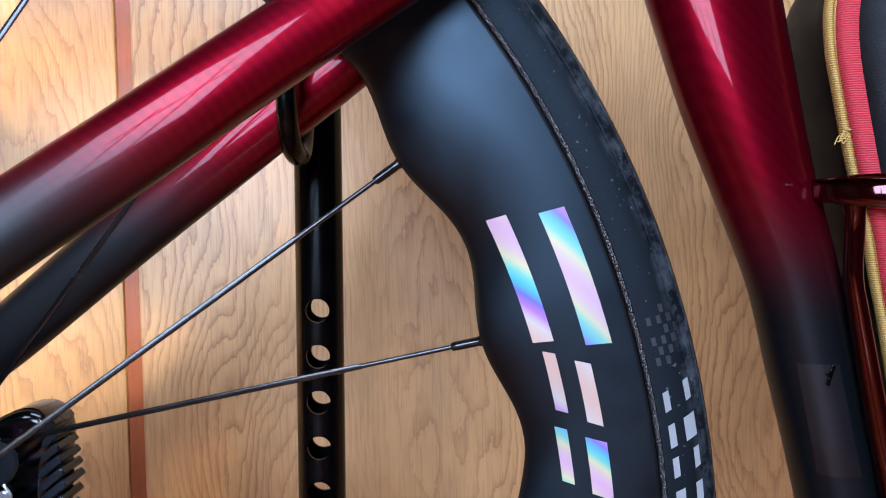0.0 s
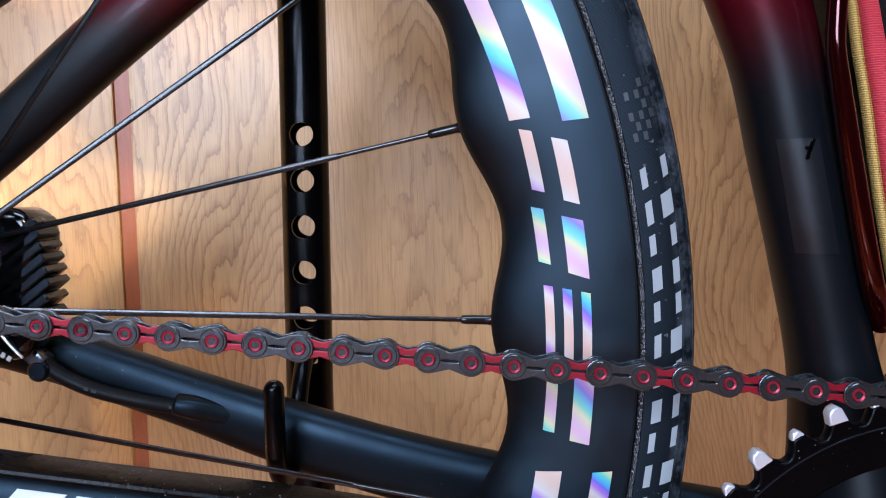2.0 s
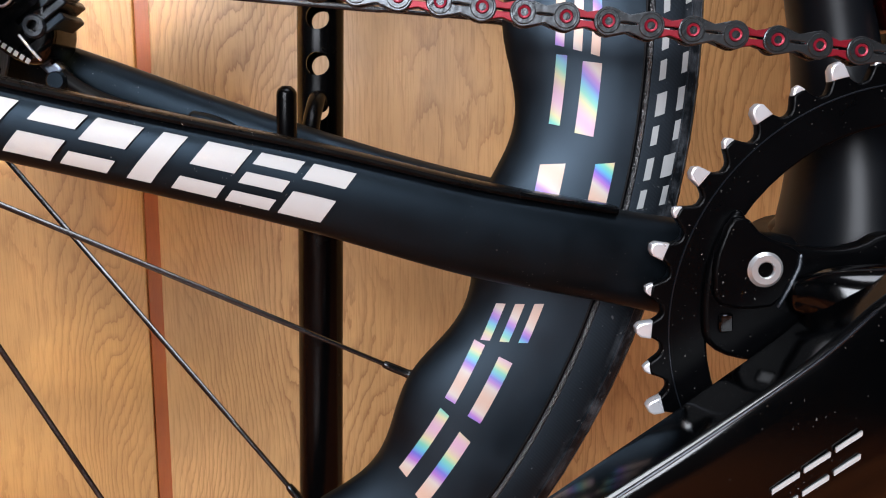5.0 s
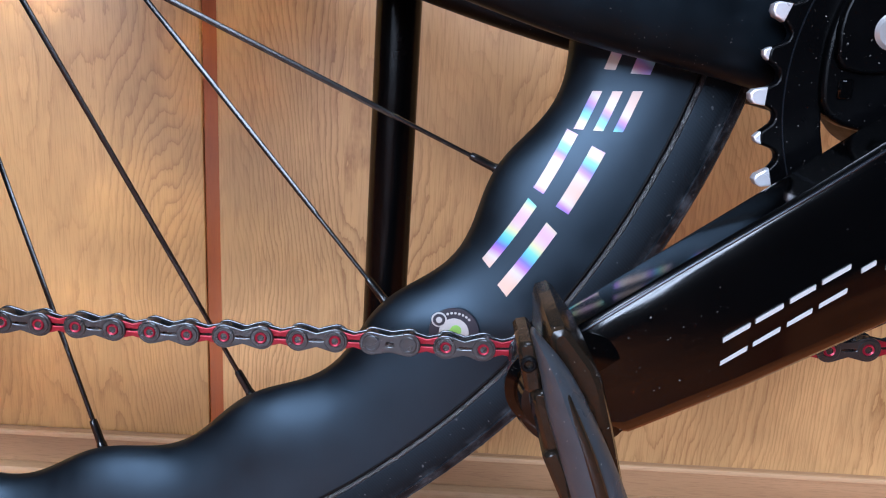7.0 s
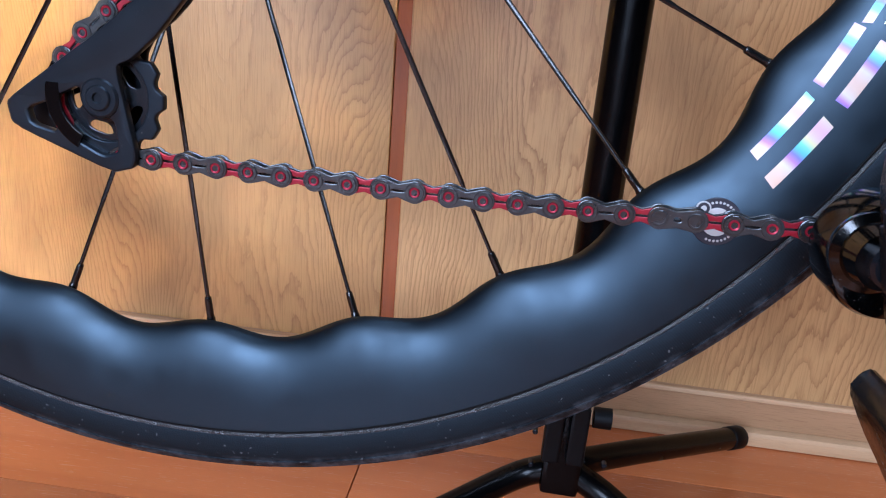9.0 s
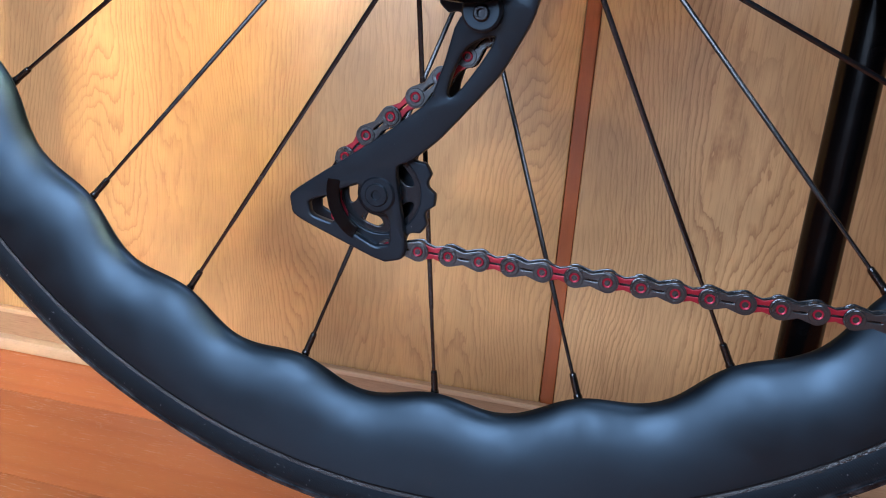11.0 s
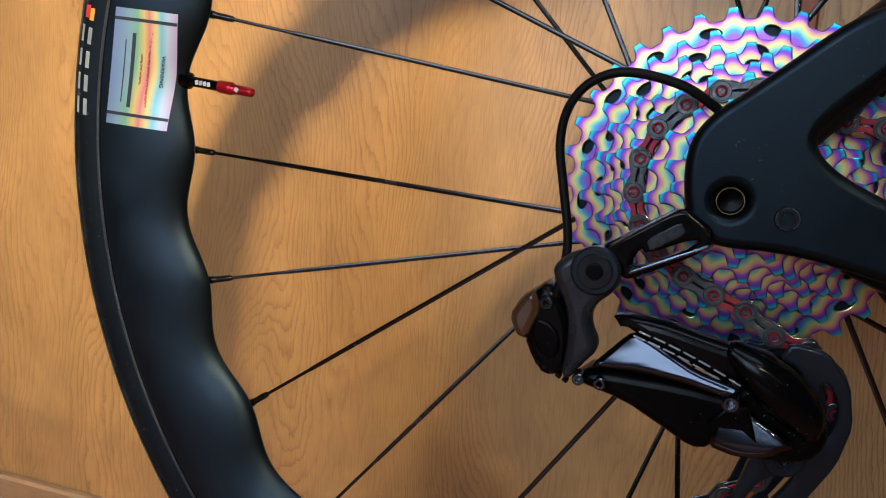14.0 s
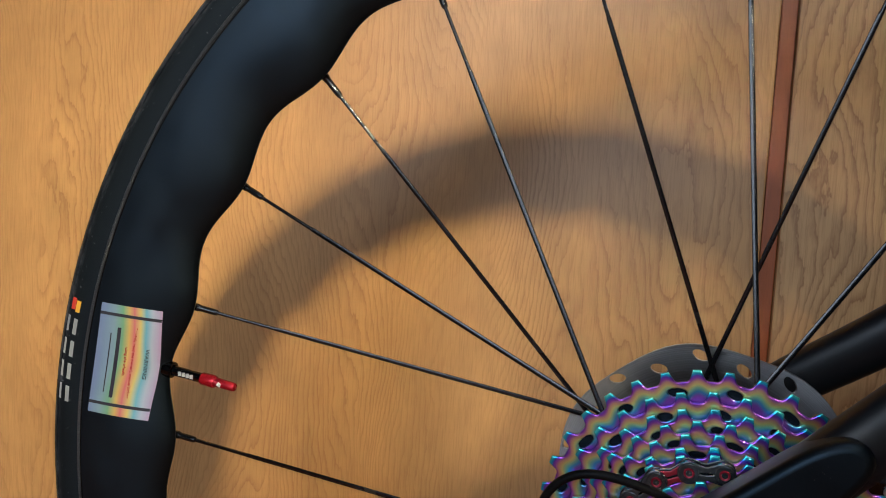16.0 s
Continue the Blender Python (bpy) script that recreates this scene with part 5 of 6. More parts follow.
for x, z, half, turn, y, w in ((0.2405, -0.1530, 0.0060, -14, -0.1310, 0.0090), (0.2455, -0.1660, 0.0075, -18, -0.1270, 0.0120), (0.2500, -0.1800, 0.0070, -26, -0.1270, 0.0115), (0.2560, -0.1925, 0.0075, -22, -0.1260, 0.0110)):
    bm = bmesh.new()
    add_box(bm, -0.0020, 0.0020, y - w, y + w, -half, half, 0.0009, 1, Matrix.Translation((x, 0, z)) @ pose(0, 0, 0, 0, turn, 0))
    part("pedal_facet", bm, PEDAL, pedal)
part("nose_hole", disc(0.2400, -0.1520, -0.1385, -0.1412, 0.0018, 14, 0.0004, 0.0010), BLACK_RUBBER, pedal)
CLAW = [(0.2470, -0.2130), (0.2495, -0.2080), (0.2525, -0.2060), (0.2560, -0.2095), (0.2610, -0.2185), (0.2690, -0.2310), (0.2790, -0.2425), (0.2810, -0.2525), (0.2720, -0.2535), (0.2620, -0.2375), (0.2530, -0.2240)]
bm = plate([soften(CLAW, 1, 0.2)], -0.1240, 0.0300, 0.0016, 2)
part("rear_claw", bm, PEDAL, pedal)
bm = bmesh.new()
add_box(bm, -0.0040, 0.0040, -0.0160, 0.0160, -0.0008, 0.0008, 0.0004, 1, Matrix.Translation((0.2550, -0.1240, -0.2150)) @ pose(0, 0, 0, 0, 60, 0))
part("claw_lip", bm, PEDAL_WORN, pedal)
bm = bmesh.new()
add_box(bm, 0.2600, 0.2690, -0.1420, -0.1080, -0.2230, -0.2100, 0.0020, 2)
part("spring_housing", bm, PEDAL, pedal)
for y in (-0.112, -0.131):
    bm = bmesh.new()
    add_box(bm, -0.0025, 0.0025, y - 0.004, y + 0.004, -0.0100, 0.0100, 0.0016, 2, Matrix.Translation((0.2495, 0, -0.1740)) @ pose(0, 0, 0, 0, -16, 0))
    part("wear_plate", bm, GREY_ALLOY, pedal)

# ---- rear derailleur
der = part("derailleur_bracket", plate([soften([(-0.0590, -0.0300), (-0.0510, -0.0235), (-0.0390, -0.0210), (-0.0345, -0.0290), (-0.0358, -0.0365), (-0.0425, -0.0420), (-0.0438, -0.0490), (-0.0390, -0.0575), (-0.0445, -0.0640), (-0.0490, -0.0712), (-0.0522, -0.0690), (-0.0510, -0.0600), (-0.0512, -0.0490), (-0.0540, -0.0410), (-0.0572, -0.0360)], 2)],
                                       -0.0765, 0.0110, 0.0034, 4), BRACKET, bike, "black electronic rear derailleur with a polished link")
part("pivot_bolt", disc(-0.0434, -0.0298, -0.0800, -0.0835, 0.0086, 36, 0.0009), CAGE_BLACK, der)
part("pivot_cap", disc(-0.0434, -0.0298, -0.0830, -0.0842, 0.0062, 36, 0.0004, 0.0029), GREY_ALLOY, der)
# no hole here: the shade inside the hexagon socket is a black plate
part("pivot_socket", plate([circle(-0.0434, -0.0298, 0.0030, 6)], -0.0841, 0.0012, 0.0002), RING_BLACK, der, "flat dark hexagon in place of the socket's shaded hole")
arm_poly = [(-0.0435, -0.0215), (-0.0350, -0.0165), (-0.0180, -0.0045), (-0.0130, -0.0075), (-0.0060, -0.0120), (-0.0070, -0.0185), (-0.0290, -0.0305), (-0.0345, -0.0325), (-0.0365, -0.0260)]
win_poly = [(-0.0322, -0.0262), (-0.0292, -0.0200), (-0.0278, -0.0225), (-0.0120, -0.0150), (-0.0110, -0.0170), (-0.0250, -0.0250), (-0.0295, -0.0270)]
part("hanger_link", plate([soften(arm_poly, 2), soften(win_poly, 1)], -0.0765, 0.0075, 0.0018, 3), DER_BLACK, der, "dark forked hanger link")
bm = bmesh.new()
add_tube(bm, [(-0.0322, -0.0806, -0.0292), (-0.0215, -0.0808, -0.0238), (-0.0080, -0.0806, -0.0172)], 0.0007, 8)
add_tube(bm, [(-0.0390, -0.0804, -0.0205), (-0.0290, -0.0806, -0.0130), (-0.0190, -0.0804, -0.0062)], 0.0006, 8)
part("link_edge", bm, ANTHRACITE, der, "bright machined edges")
bm = plate([soften([(-0.0278, -0.0172), (-0.0172, -0.0098), (-0.0150, -0.0138), (-0.0262, -0.0212)], 1, 0.15)], -0.0800, 0.0016, 0.0005)
part("link_plate", bm, BRACKET, der, "brushed inset plate")
# motor housing with its smoky end
part("motor_housing", plate([soften([(-0.0660, -0.0412), (-0.0605, -0.0370), (-0.0545, -0.0420), (-0.0505, -0.0500), (-0.0490, -0.0610), (-0.0500, -0.0700), (-0.0590, -0.0722), (-0.0640, -0.0662), (-0.0675, -0.0590)], 1, 0.2)], -0.0680, 0.0190, 0.0034, 2), DER_BLACK, der)
part("motor_end", plate([soften([(-0.0735, -0.0512), (-0.0692, -0.0432), (-0.0650, -0.0400), (-0.0612, -0.0460), (-0.0660, -0.0592), (-0.0702, -0.0584)], 1, 0.18)], -0.0705, 0.0165, 0.0028, 2), BROWN_PLASTIC, der, "smoky brown end cover")
part("motor_face", plate([soften([(-0.0640, -0.0500), (-0.0560, -0.0520), (-0.0530, -0.0600), (-0.0560, -0.0660), (-0.0640, -0.0600)], 1)], -0.0772, 0.0030, 0.0010, 2), RING_BLACK, der)
part("motor_screw", disc(-0.0600, -0.0445, -0.0760, -0.0790, 0.0026, 18, 0.0005, 0.0010), GREY_ALLOY, der)
for k in range(5):
    bm = bmesh.new()
    add_box(bm, -0.0011, 0.0011, -0.0015, 0.0015, -0.0008, 0.0008, 0.0003, 1, Matrix.Translation((-0.0610 + 0.0026 * k, -0.0760, -0.0672 - 0.0012 * k)) @ pose(0, 0, 0, 0, 30, 0))
    part("motor_rib", bm, GREY_PLASTIC, der)
for x, z in ((-0.0450, -0.0685), (-0.0375, -0.0688)):
    part("small_screw", disc(x, z, -0.0780, -0.0852, 0.0022, 16, 0.0004, 0.0010), ANTHRACITE, der)
# parallelogram body
part("lower_link", plate([soften([(-0.0480, -0.0705), (-0.0410, -0.0640), (-0.0100, -0.0640), (0.0100, -0.0660), (0.0120, -0.0720), (0.0010, -0.0860), (-0.0050, -0.0872), (-0.0160, -0.0815), (-0.0290, -0.0750)], 1, 0.2)], -0.0730, 0.0180, 0.0040, 3), RING_BLACK, der, "black lower link")
LINK = [(-0.0412, -0.0648), (-0.0300, -0.0512), (-0.0262, -0.0498), (-0.0160, -0.0545), (-0.0060, -0.0590), (0.0100, -0.0622), (0.0045, -0.0660), (-0.0080, -0.0642), (-0.0240, -0.0632), (-0.0380, -0.0650)]
blade = plate([soften(LINK, 1, 0.15)], -0.0820, 0.0080, 0.0022, 3)
hub_at = Matrix.Translation((-0.0180, -0.0800, -0.0600))
bmesh.ops.transform(blade, matrix=hub_at @ pose(0, 0, 0, -14, 0, -8) @ hub_at.inverted(), verts=blade.verts)
part("upper_link", blade, BLADE, der, "polished anthracite outer link")
cover = plate([soften([(-0.0390, -0.0440), (-0.0220, -0.0430), (0.0020, -0.0488), (0.0140, -0.0490), (0.0200, -0.0520), (0.0110, -0.0628), (-0.0060, -0.0585), (-0.0260, -0.0500)], 2)], -0.0790, 0.0110, 0.0036, 4)
part("link_cover", cover, DER_BLACK, der, "glossy black cover with pale print")
bm = bmesh.new()
add_sweep(bm, [(0.0040, -0.0790, -0.0510, 0.0040, 0.0060), (0.0120, -0.0800, -0.0560, 0.0068, 0.0080), (0.0210, -0.0790, -0.0625, 0.0082, 0.0085), (0.0290, -0.0770, -0.0700, 0.0068, 0.0075), (0.0315, -0.0755, -0.0755, 0.0036, 0.0050)], 24, 2.1, (0, 1, 0), 6, 0.6)
part("pivot_cover", bm, DER_BLACK, der, "glossy black rounded pivot cover")
for k in range(7):
    x = -0.0250 + k * 0.0050
    z = -0.0490 - 0.00010 * k * k - 0.0013 * k
    bm = bmesh.new()
    sh = Matrix.Identity(4)
    sh[0][2] = 0.5
    m = Matrix.Translation((x, -0.0862, z)) @ pose(0, 0, 0, 0, 17 + 1.2 * k, 0) @ sh
    add_box(bm, -0.0020, 0.0020, -0.0003, 0.0003, -0.0014, -0.0009, 0, 1, m)
    add_box(bm, -0.0020, 0.0020, -0.0003, 0.0003, 0.0007, 0.0012, 0, 1, m)
    part("link_print", bm, GREY_PRINT, der, "pale printed mark")
part("link_bolt", disc(0.0055, -0.0672, -0.0800, -0.0872, 0.0030, 22, 0.0007, 0.0014), ANTHRACITE, der)
# lower knuckle that carries the cage
part("cage_knuckle", plate([soften([(0.0080, -0.0600), (0.0200, -0.0580), (0.0330, -0.0650), (0.0385, -0.0760), (0.0340, -0.0855), (0.0200, -0.0885), (0.0050, -0.0860), (0.0000, -0.0790)], 3)], -0.0715, 0.0140, 0.0040, 3), RING_BLACK, der)
CRESCENT = [(0.0000, -0.0850), (0.0015, -0.0760), (0.0060, -0.0725), (0.0105, -0.0690), (0.0170, -0.0730), (0.0285, -0.0782), (0.0190, -0.0852), (0.0100, -0.0868)]
bm = plate([soften(CRESCENT, 1, 0.2)], -0.0795, 0.0080, 0.0026, 3)
tilt = Matrix.Translation((0.0130, -0.0795, -0.0780))
bmesh.ops.transform(bm, matrix=tilt @ pose(0, 0, 0, -7, 0, -6) @ tilt.inverted(), verts=bm.verts)
part("knuckle_cap", bm, BLADE, der, "polished anthracite cap")
FIN = [(-0.0010, -0.0750), (0.0040, -0.0690), (0.0110, -0.0672), (0.0130, -0.0730), (0.0152, -0.0795), (0.0100, -0.0758), (0.0040, -0.0762)]
part("cap_fin", plate([FIN], -0.0835, 0.0050, 0.0010, 2), RING_BLACK, der)
# cage: outer and inner plates, guide and tension pulleys
CAGE = [(0.0240, -0.0500), (0.0360, -0.0515), (0.0440, -0.0610), (0.0470, -0.0760), (0.0440, -0.0910), (0.0345, -0.1105), (0.0235, -0.1245), (0.0120, -0.1385), (0.0020, -0.1475), (-0.0035, -0.1500), (-0.0035, -0.1550), (0.0025, -0.1830), (0.0010, -0.1880), (-0.0070, -0.1905),
        (-0.0425, -0.1780), (-0.0474, -0.1752), (-0.0490, -0.1676), (-0.0446, -0.1636), (-0.0100, -0.1385), (0.0080, -0.1235), (0.0125, -0.1090), (0.0160, -0.0940), (0.0240, -0.0840), (0.0310, -0.0770), (0.0315, -0.0660), (0.0270, -0.0585), (0.0210, -0.0560)]
SLOT = [(0.0142, -0.1205), (0.0160, -0.1120), (0.0205, -0.1015), (0.0310, -0.0972), (0.0305, -0.1005), (0.0225, -0.1140), (0.0165, -0.1215)]
RING = [(0.0345, -0.0640), (0.0368, -0.0612), (0.0405, -0.0665), (0.0420, -0.0730), (0.0400, -0.0805), (0.0360, -0.0850), (0.0385, -0.0775), (0.0382, -0.0690)]
TRI = [(-0.0405, -0.1692), (-0.0312, -0.1652), (-0.0284, -0.1772), (-0.0390, -0.1748)]
WIN = [(-0.0298, -0.1642), (-0.0190, -0.1588), (-0.0185, -0.1650), (-0.0160, -0.1695), (-0.0060, -0.1700), (-0.0045, -0.1822), (-0.0105, -0.1842), (-0.0225, -0.1785), (-0.0268, -0.1733)]
cage = plate([soften(CAGE, 1, 0.14), soften(SLOT, 2), soften(TRI, 2, 0.14), soften(WIN, 2, 0.14), soften(RING, 2)], -0.0590, 0.0044, 0.0010, 1)
for v in cage.verts:
    v.co.y += 0.0075 * min(1.0, max(0.0, (-0.085 - v.co.z) / 0.08))
part("outer_cage", cage, CAGE_BLACK, der, "satin black carbon-look outer cage plate")
inner_cage = plate([soften([(0.0240, -0.0540), (0.0360, -0.0540), (0.0430, -0.0640), (0.0450, -0.0780), (0.0400, -0.0900), (0.0200, -0.1260), (-0.0010, -0.1440), (0.0040, -0.1600), (0.0000, -0.1800), (-0.0120, -0.1850), (-0.0460, -0.1780), (-0.0520, -0.1690), (-0.0200, -0.1470), (0.0080, -0.1230), (0.0180, -0.0900), (0.0170, -0.0620)], 2), soften([(x + 0.001, z + 0.001) for x, z in SLOT], 2), soften([(-0.0395, -0.1690), (-0.0190, -0.1600), (-0.0180, -0.1700), (-0.0100, -0.1760), (-0.0160, -0.1800), (-0.0390, -0.1750)], 1)], -0.0405, 0.0020, 0.0005)
part("inner_cage", inner_cage, CAGE_BLACK, der)
GUARD = [polar(a, 0.0218) for a in range(148, 245, 6)] + [polar(a, 0.0162) for a in range(244, 147, -6)]
part("chain_guard", plate([[(TX + x, TZ + z) for x, z in GUARD]], -0.0536, 0.0014, 0.0004), DER_BLACK, der, "thin black lip round the lower pulley")
part("cage_bolt", disc(0.0261, -0.0898, -0.0600, -0.0660, 0.0072, 28, 0.0008), CAGE_BLACK, der)
part("cage_screw", disc(0.0263, -0.0905, -0.0655, -0.0675, 0.0030, 18, 0.0006, 0.0014), GREY_ALLOY, der)
part("pulley_cap", disc(TX, TZ, -0.0495, -0.0552, 0.0074, 36, 0.0008), CAGE_BLACK, der)
part("pulley_bolt", disc(TX, TZ, -0.0545, -0.0562, 0.0047, 32, 0.0005, 0.0019), CAGE_BLACK, der)
for px, pz, n in ((GX, GZ, 11), (TX, TZ, 11)):
    yy = CY - 0.0025
    rim_poly = [(px + x, pz + z) for x, z in gear_edge(n, 0.0214, 0.0026, 1.2, 0.0, 16, 0.6)]
    pulley = part("jockey_wheel", plate([rim_poly, circle(px, pz, 0.0166, 40)], yy, 0.0034, 0.0007, 2), CAGE_BLACK, der, "dark toothed pulley")
    holes_p = [soften([(px + x, pz + z) for x, z in (polar(72 * k + 20, 0.0105), polar(72 * k + 60, 0.0105), polar(72 * k + 62, 0.0152), polar(72 * k + 18, 0.0152))], 2) for k in range(5)]
    part("pulley_web", plate([circle(px, pz, 0.0172, 40)] + holes_p, yy + 0.0006, 0.0014, 0.0003), GREY_ALLOY, pulley)
    bm = bmesh.new()
    add_lathe(bm, [(0.0030, yy + 0.003), (0.0092, yy + 0.003), (0.0092, yy - 0.0030), (0.0084, yy - 0.0036), (0.0060, yy - 0.0036), (0.0030, yy - 0.0020)], 32, px, pz)
    part("pulley_hub", bm, GREY_ALLOY, pulley)
bm = bmesh.new()
add_tube(bm, [(0.002, -0.0600, 0.0190), (-0.008, -0.0680, 0.0262), (-0.022, -0.0745, 0.0345), (-0.040, -0.0765, 0.0380), (-0.052, -0.0755, 0.0345), (-0.0595, -0.0745, 0.0255), (-0.0615, -0.0740, 0.0125), (-0.0585, -0.0740, -0.0040), (-0.0550, -0.0750, -0.0230), (-0.0570, -0.0760, -0.0420)], 0.00165, 12)
part("shift_wire", bm, BLACK_RUBBER, der, "thin black cable looped behind the frame end")

# ---- brake caliper
cal = part("brake_caliper", plate([soften([(0.058, 0.036), (0.078, 0.050), (0.090, 0.050), (0.096, 0.040), (0.092, 0.020), (0.094, -0.002), (0.086, -0.012), (0.070, -0.006), (0.058, 0.010)], 2)], 0.0400, 0.0240, 0.0040, 3), BLACK_GLOSS, bike, "black disc brake caliper with finned pads")
for k in range(8):
    bm = bmesh.new()
    m = Matrix.Translation((0.0880, 0.037, 0.0020 + k * 0.0054)) @ pose(0, 0, 0, 0, -38, 0)
    add_box(bm, -0.0120, 0.0140 - 0.0010 * abs(k - 2), -0.0090, 0.0090, -0.0017, 0.0017, 0.0006, 1, m)
    part("cooling_fin", bm, GREY_ALLOY if k % 2 else CAGE_BLACK, cal)
part("fin_backing", plate([soften([(0.080, 0.006), (0.095, 0.006), (0.098, 0.030), (0.090, 0.046), (0.078, 0.046)], 2)], 0.038, 0.010, 0.002, 2), CAGE_BLACK, cal)
part("bleed_screw", disc(0.0860, 0.0046, 0.0300, 0.0265, 0.0048, 24, 0.0008, 0.0022), GREY_ALLOY, cal)
part("caliper_cap", disc(0.0720, 0.0300, 0.0300, 0.0270, 0.0100, 30, 0.0012), CAGE_BLACK, cal)
part("pad_pin", disc(0.0765, 0.0170, 0.0300, 0.0255, 0.0024, 16, 0.0005), SILVER, cal)
bm = bmesh.new()
add_tube(bm, [(0.0700, 0.0275, 0.0130), (0.0750, 0.0268, 0.0120), (0.0790, 0.0272, 0.0165), (0.0765, 0.0270, 0.0215)], 0.0006, 8)
add_tube(bm, [(0.0800, 0.0275, 0.0010), (0.0840, 0.0272, -0.0040), (0.0880, 0.0275, -0.0085)], 0.0006, 8)
part("spring_clip", bm, SILVER, cal)
for k in range(7):
    bm = bmesh.new()
    add_box(bm, -0.0008, 0.0008, -0.0002, 0.0002, -0.0010, 0.0010, 0, 1, Matrix.Translation((0.0690 + k * 0.0023, 0.0277, -0.0005 - k * 0.0014)) @ pose(0, 0, 0, 0, 31, 0))
    part("caliper_print", bm, WHITE_PAINT, cal)
bm = bmesh.new()
add_box(bm, -0.0045, 0.0045, -0.0045, 0.0045, -0.0030, 0.0030, 0.0012, 2, Matrix.Translation((0.0875, 0.0400, -0.0105)) @ pose(0, 0, 0, 0, 42, 0))
part("hose_nut", bm, ANTHRACITE, cal)
bm = bmesh.new()
add_tube(bm, [(0.0885, 0.040, -0.0120), (0.0960, 0.0395, -0.0180), (0.1060, 0.0390, -0.0230), (0.1180, 0.0385, -0.0268), (0.1320, 0.0380, -0.0300), (0.1480, 0.0390, -0.0330)], 0.0032, 14)
hose = part("brake_hose", bm, BLACK_RUBBER, cal, "black hydraulic hose with tiny pale print")
for k in range(12):
    x = 0.1085 + k * 0.0030
    if k in (2, 3, 8):
        continue
    bm = bmesh.new()
    add_box(bm, -0.0010, 0.0010, -0.0002, 0.0002, -0.0006, 0.0006, 0, 1, Matrix.Translation((x, 0.0356, float(np.interp(x, (0.106, 0.118, 0.132, 0.148), (-0.0228, -0.0265, -0.0297, -0.0327))))) @ pose(0, 0, 0, 0, 14, 0))
    part("hose_print", bm, FAINT_PRINT, cal)
bm = bmesh.new()
add_sweep(bm, [(0.1440, 0.0385, -0.0310, 0.0042, 0.0052), (0.1500, 0.0392, -0.0325, 0.0048, 0.0052), (0.1600, 0.0410, -0.0355, 0.0046, 0.0042), (0.172, 0.0432, -0.0395, 0.0044, 0.0036), (0.186, 0.0450, -0.0440, 0.0018, 0.0016)], 20, 2.4, (0, 1, 0), 6, 0.4)
part("hose_port", bm, BLACK_MATT, stay_n)
part("mount_foot", disc(0.0895, -0.0160, 0.0520, 0.0350, 0.0045, 20, 0.0012), BLACK_MATT, cal)

# ---- bottle cage on the seat tube
holder = part("bottle_cage", plate([soften([(0.3800, 0.1335), (0.4050, 0.1350), (0.4200, 0.1350), (0.4200, 0.1250), (0.4080, 0.1210), (0.4060, 0.1120), (0.4090, 0.0800), (0.4150, 0.0300), (0.4180, 0.0080), (0.4090, 0.0060), (0.4050, 0.0140),
                                          (0.4040, 0.0330), (0.4000, 0.0600), (0.3968, 0.0850), (0.3900, 0.0890), (0.3850, 0.0905), (0.3850, 0.0985), (0.3900, 0.0992), (0.3950, 0.1020), (0.3952, 0.1190), (0.3900, 0.1270), (0.3810, 0.1290)], 1, 0.2)], 0.0, 0.014, 0.0025, 2), RED_CAGE, bike, "dark red chromed bottle cage")
bm = bmesh.new()
add_sweep(bm, [(0.3725, -0.004, 0.1300, 0.0016, 0.0034), (0.3700, -0.016, 0.1295, 0.0016, 0.0034), (0.3760, -0.0280, 0.1285, 0.0018, 0.0040), (0.3900, -0.0360, 0.1275, 0.0018, 0.0050), (0.4120, -0.0400, 0.1265, 0.0020, 0.0056), (0.4350, -0.0420, 0.1255, 0.0020, 0.0056)], 16, 3.2, (0, 0, 1), 6, 0.4)
join(bm, plate([soften([(0.3690, 0.1338), (0.3800, 0.1342), (0.4300, 0.1330), (0.4300, 0.1318), (0.3800, 0.1326), (0.3690, 0.1326)], 1)], -0.022, 0.036, 0.0005))
part("cage_ring", bm, RED_CAGE, holder)
bm = bmesh.new()
add_sweep(bm, [(0.3775, -0.0270, 0.1300, 0.0034, 0.0028), (0.3790, -0.0250, 0.1180, 0.0030, 0.0030), (0.3790, -0.0240, 0.1020, 0.0028, 0.0034), (0.3812, -0.0235, 0.0890, 0.0030, 0.0036), (0.3868, -0.0230, 0.0600, 0.0034, 0.0036), (0.3945, -0.0220, 0.0250, 0.0036, 0.0036), (0.4030, -0.0150, 0.0080, 0.0040, 0.0040)], 16, 2.4, (0, 1, 0), 6, 0.4)
part("cage_side", bm, RED_CAGE, holder)
bm = bmesh.new()
add_sweep(bm, [(0.3900, -0.0385, 0.1258, 0.0022, 0.0018), (0.3980, -0.0408, 0.1256, 0.0036, 0.0020), (0.4200, -0.0440, 0.1245, 0.0040, 0.0020)], 14, 3, (0, 1, 0), 4, 0.5)
part("cage_tab", bm, RED_CAP, holder, "bright red raised tab")
for x, z in ((0.3862, 0.0960), (0.3990, 0.0310)):
    part("cage_screw", disc(x, z, -0.004, -0.0088, 0.0042, 20, 0.0015), GREY_ALLOY, holder)

# ---------------------------------------------------------------- zipped tool case in the cage
case = thing("tool_case", (0.428, 0.0, 0.010), "black zipped tool case with red zip tape and yellow piping", "tool case")
bm = bmesh.new()
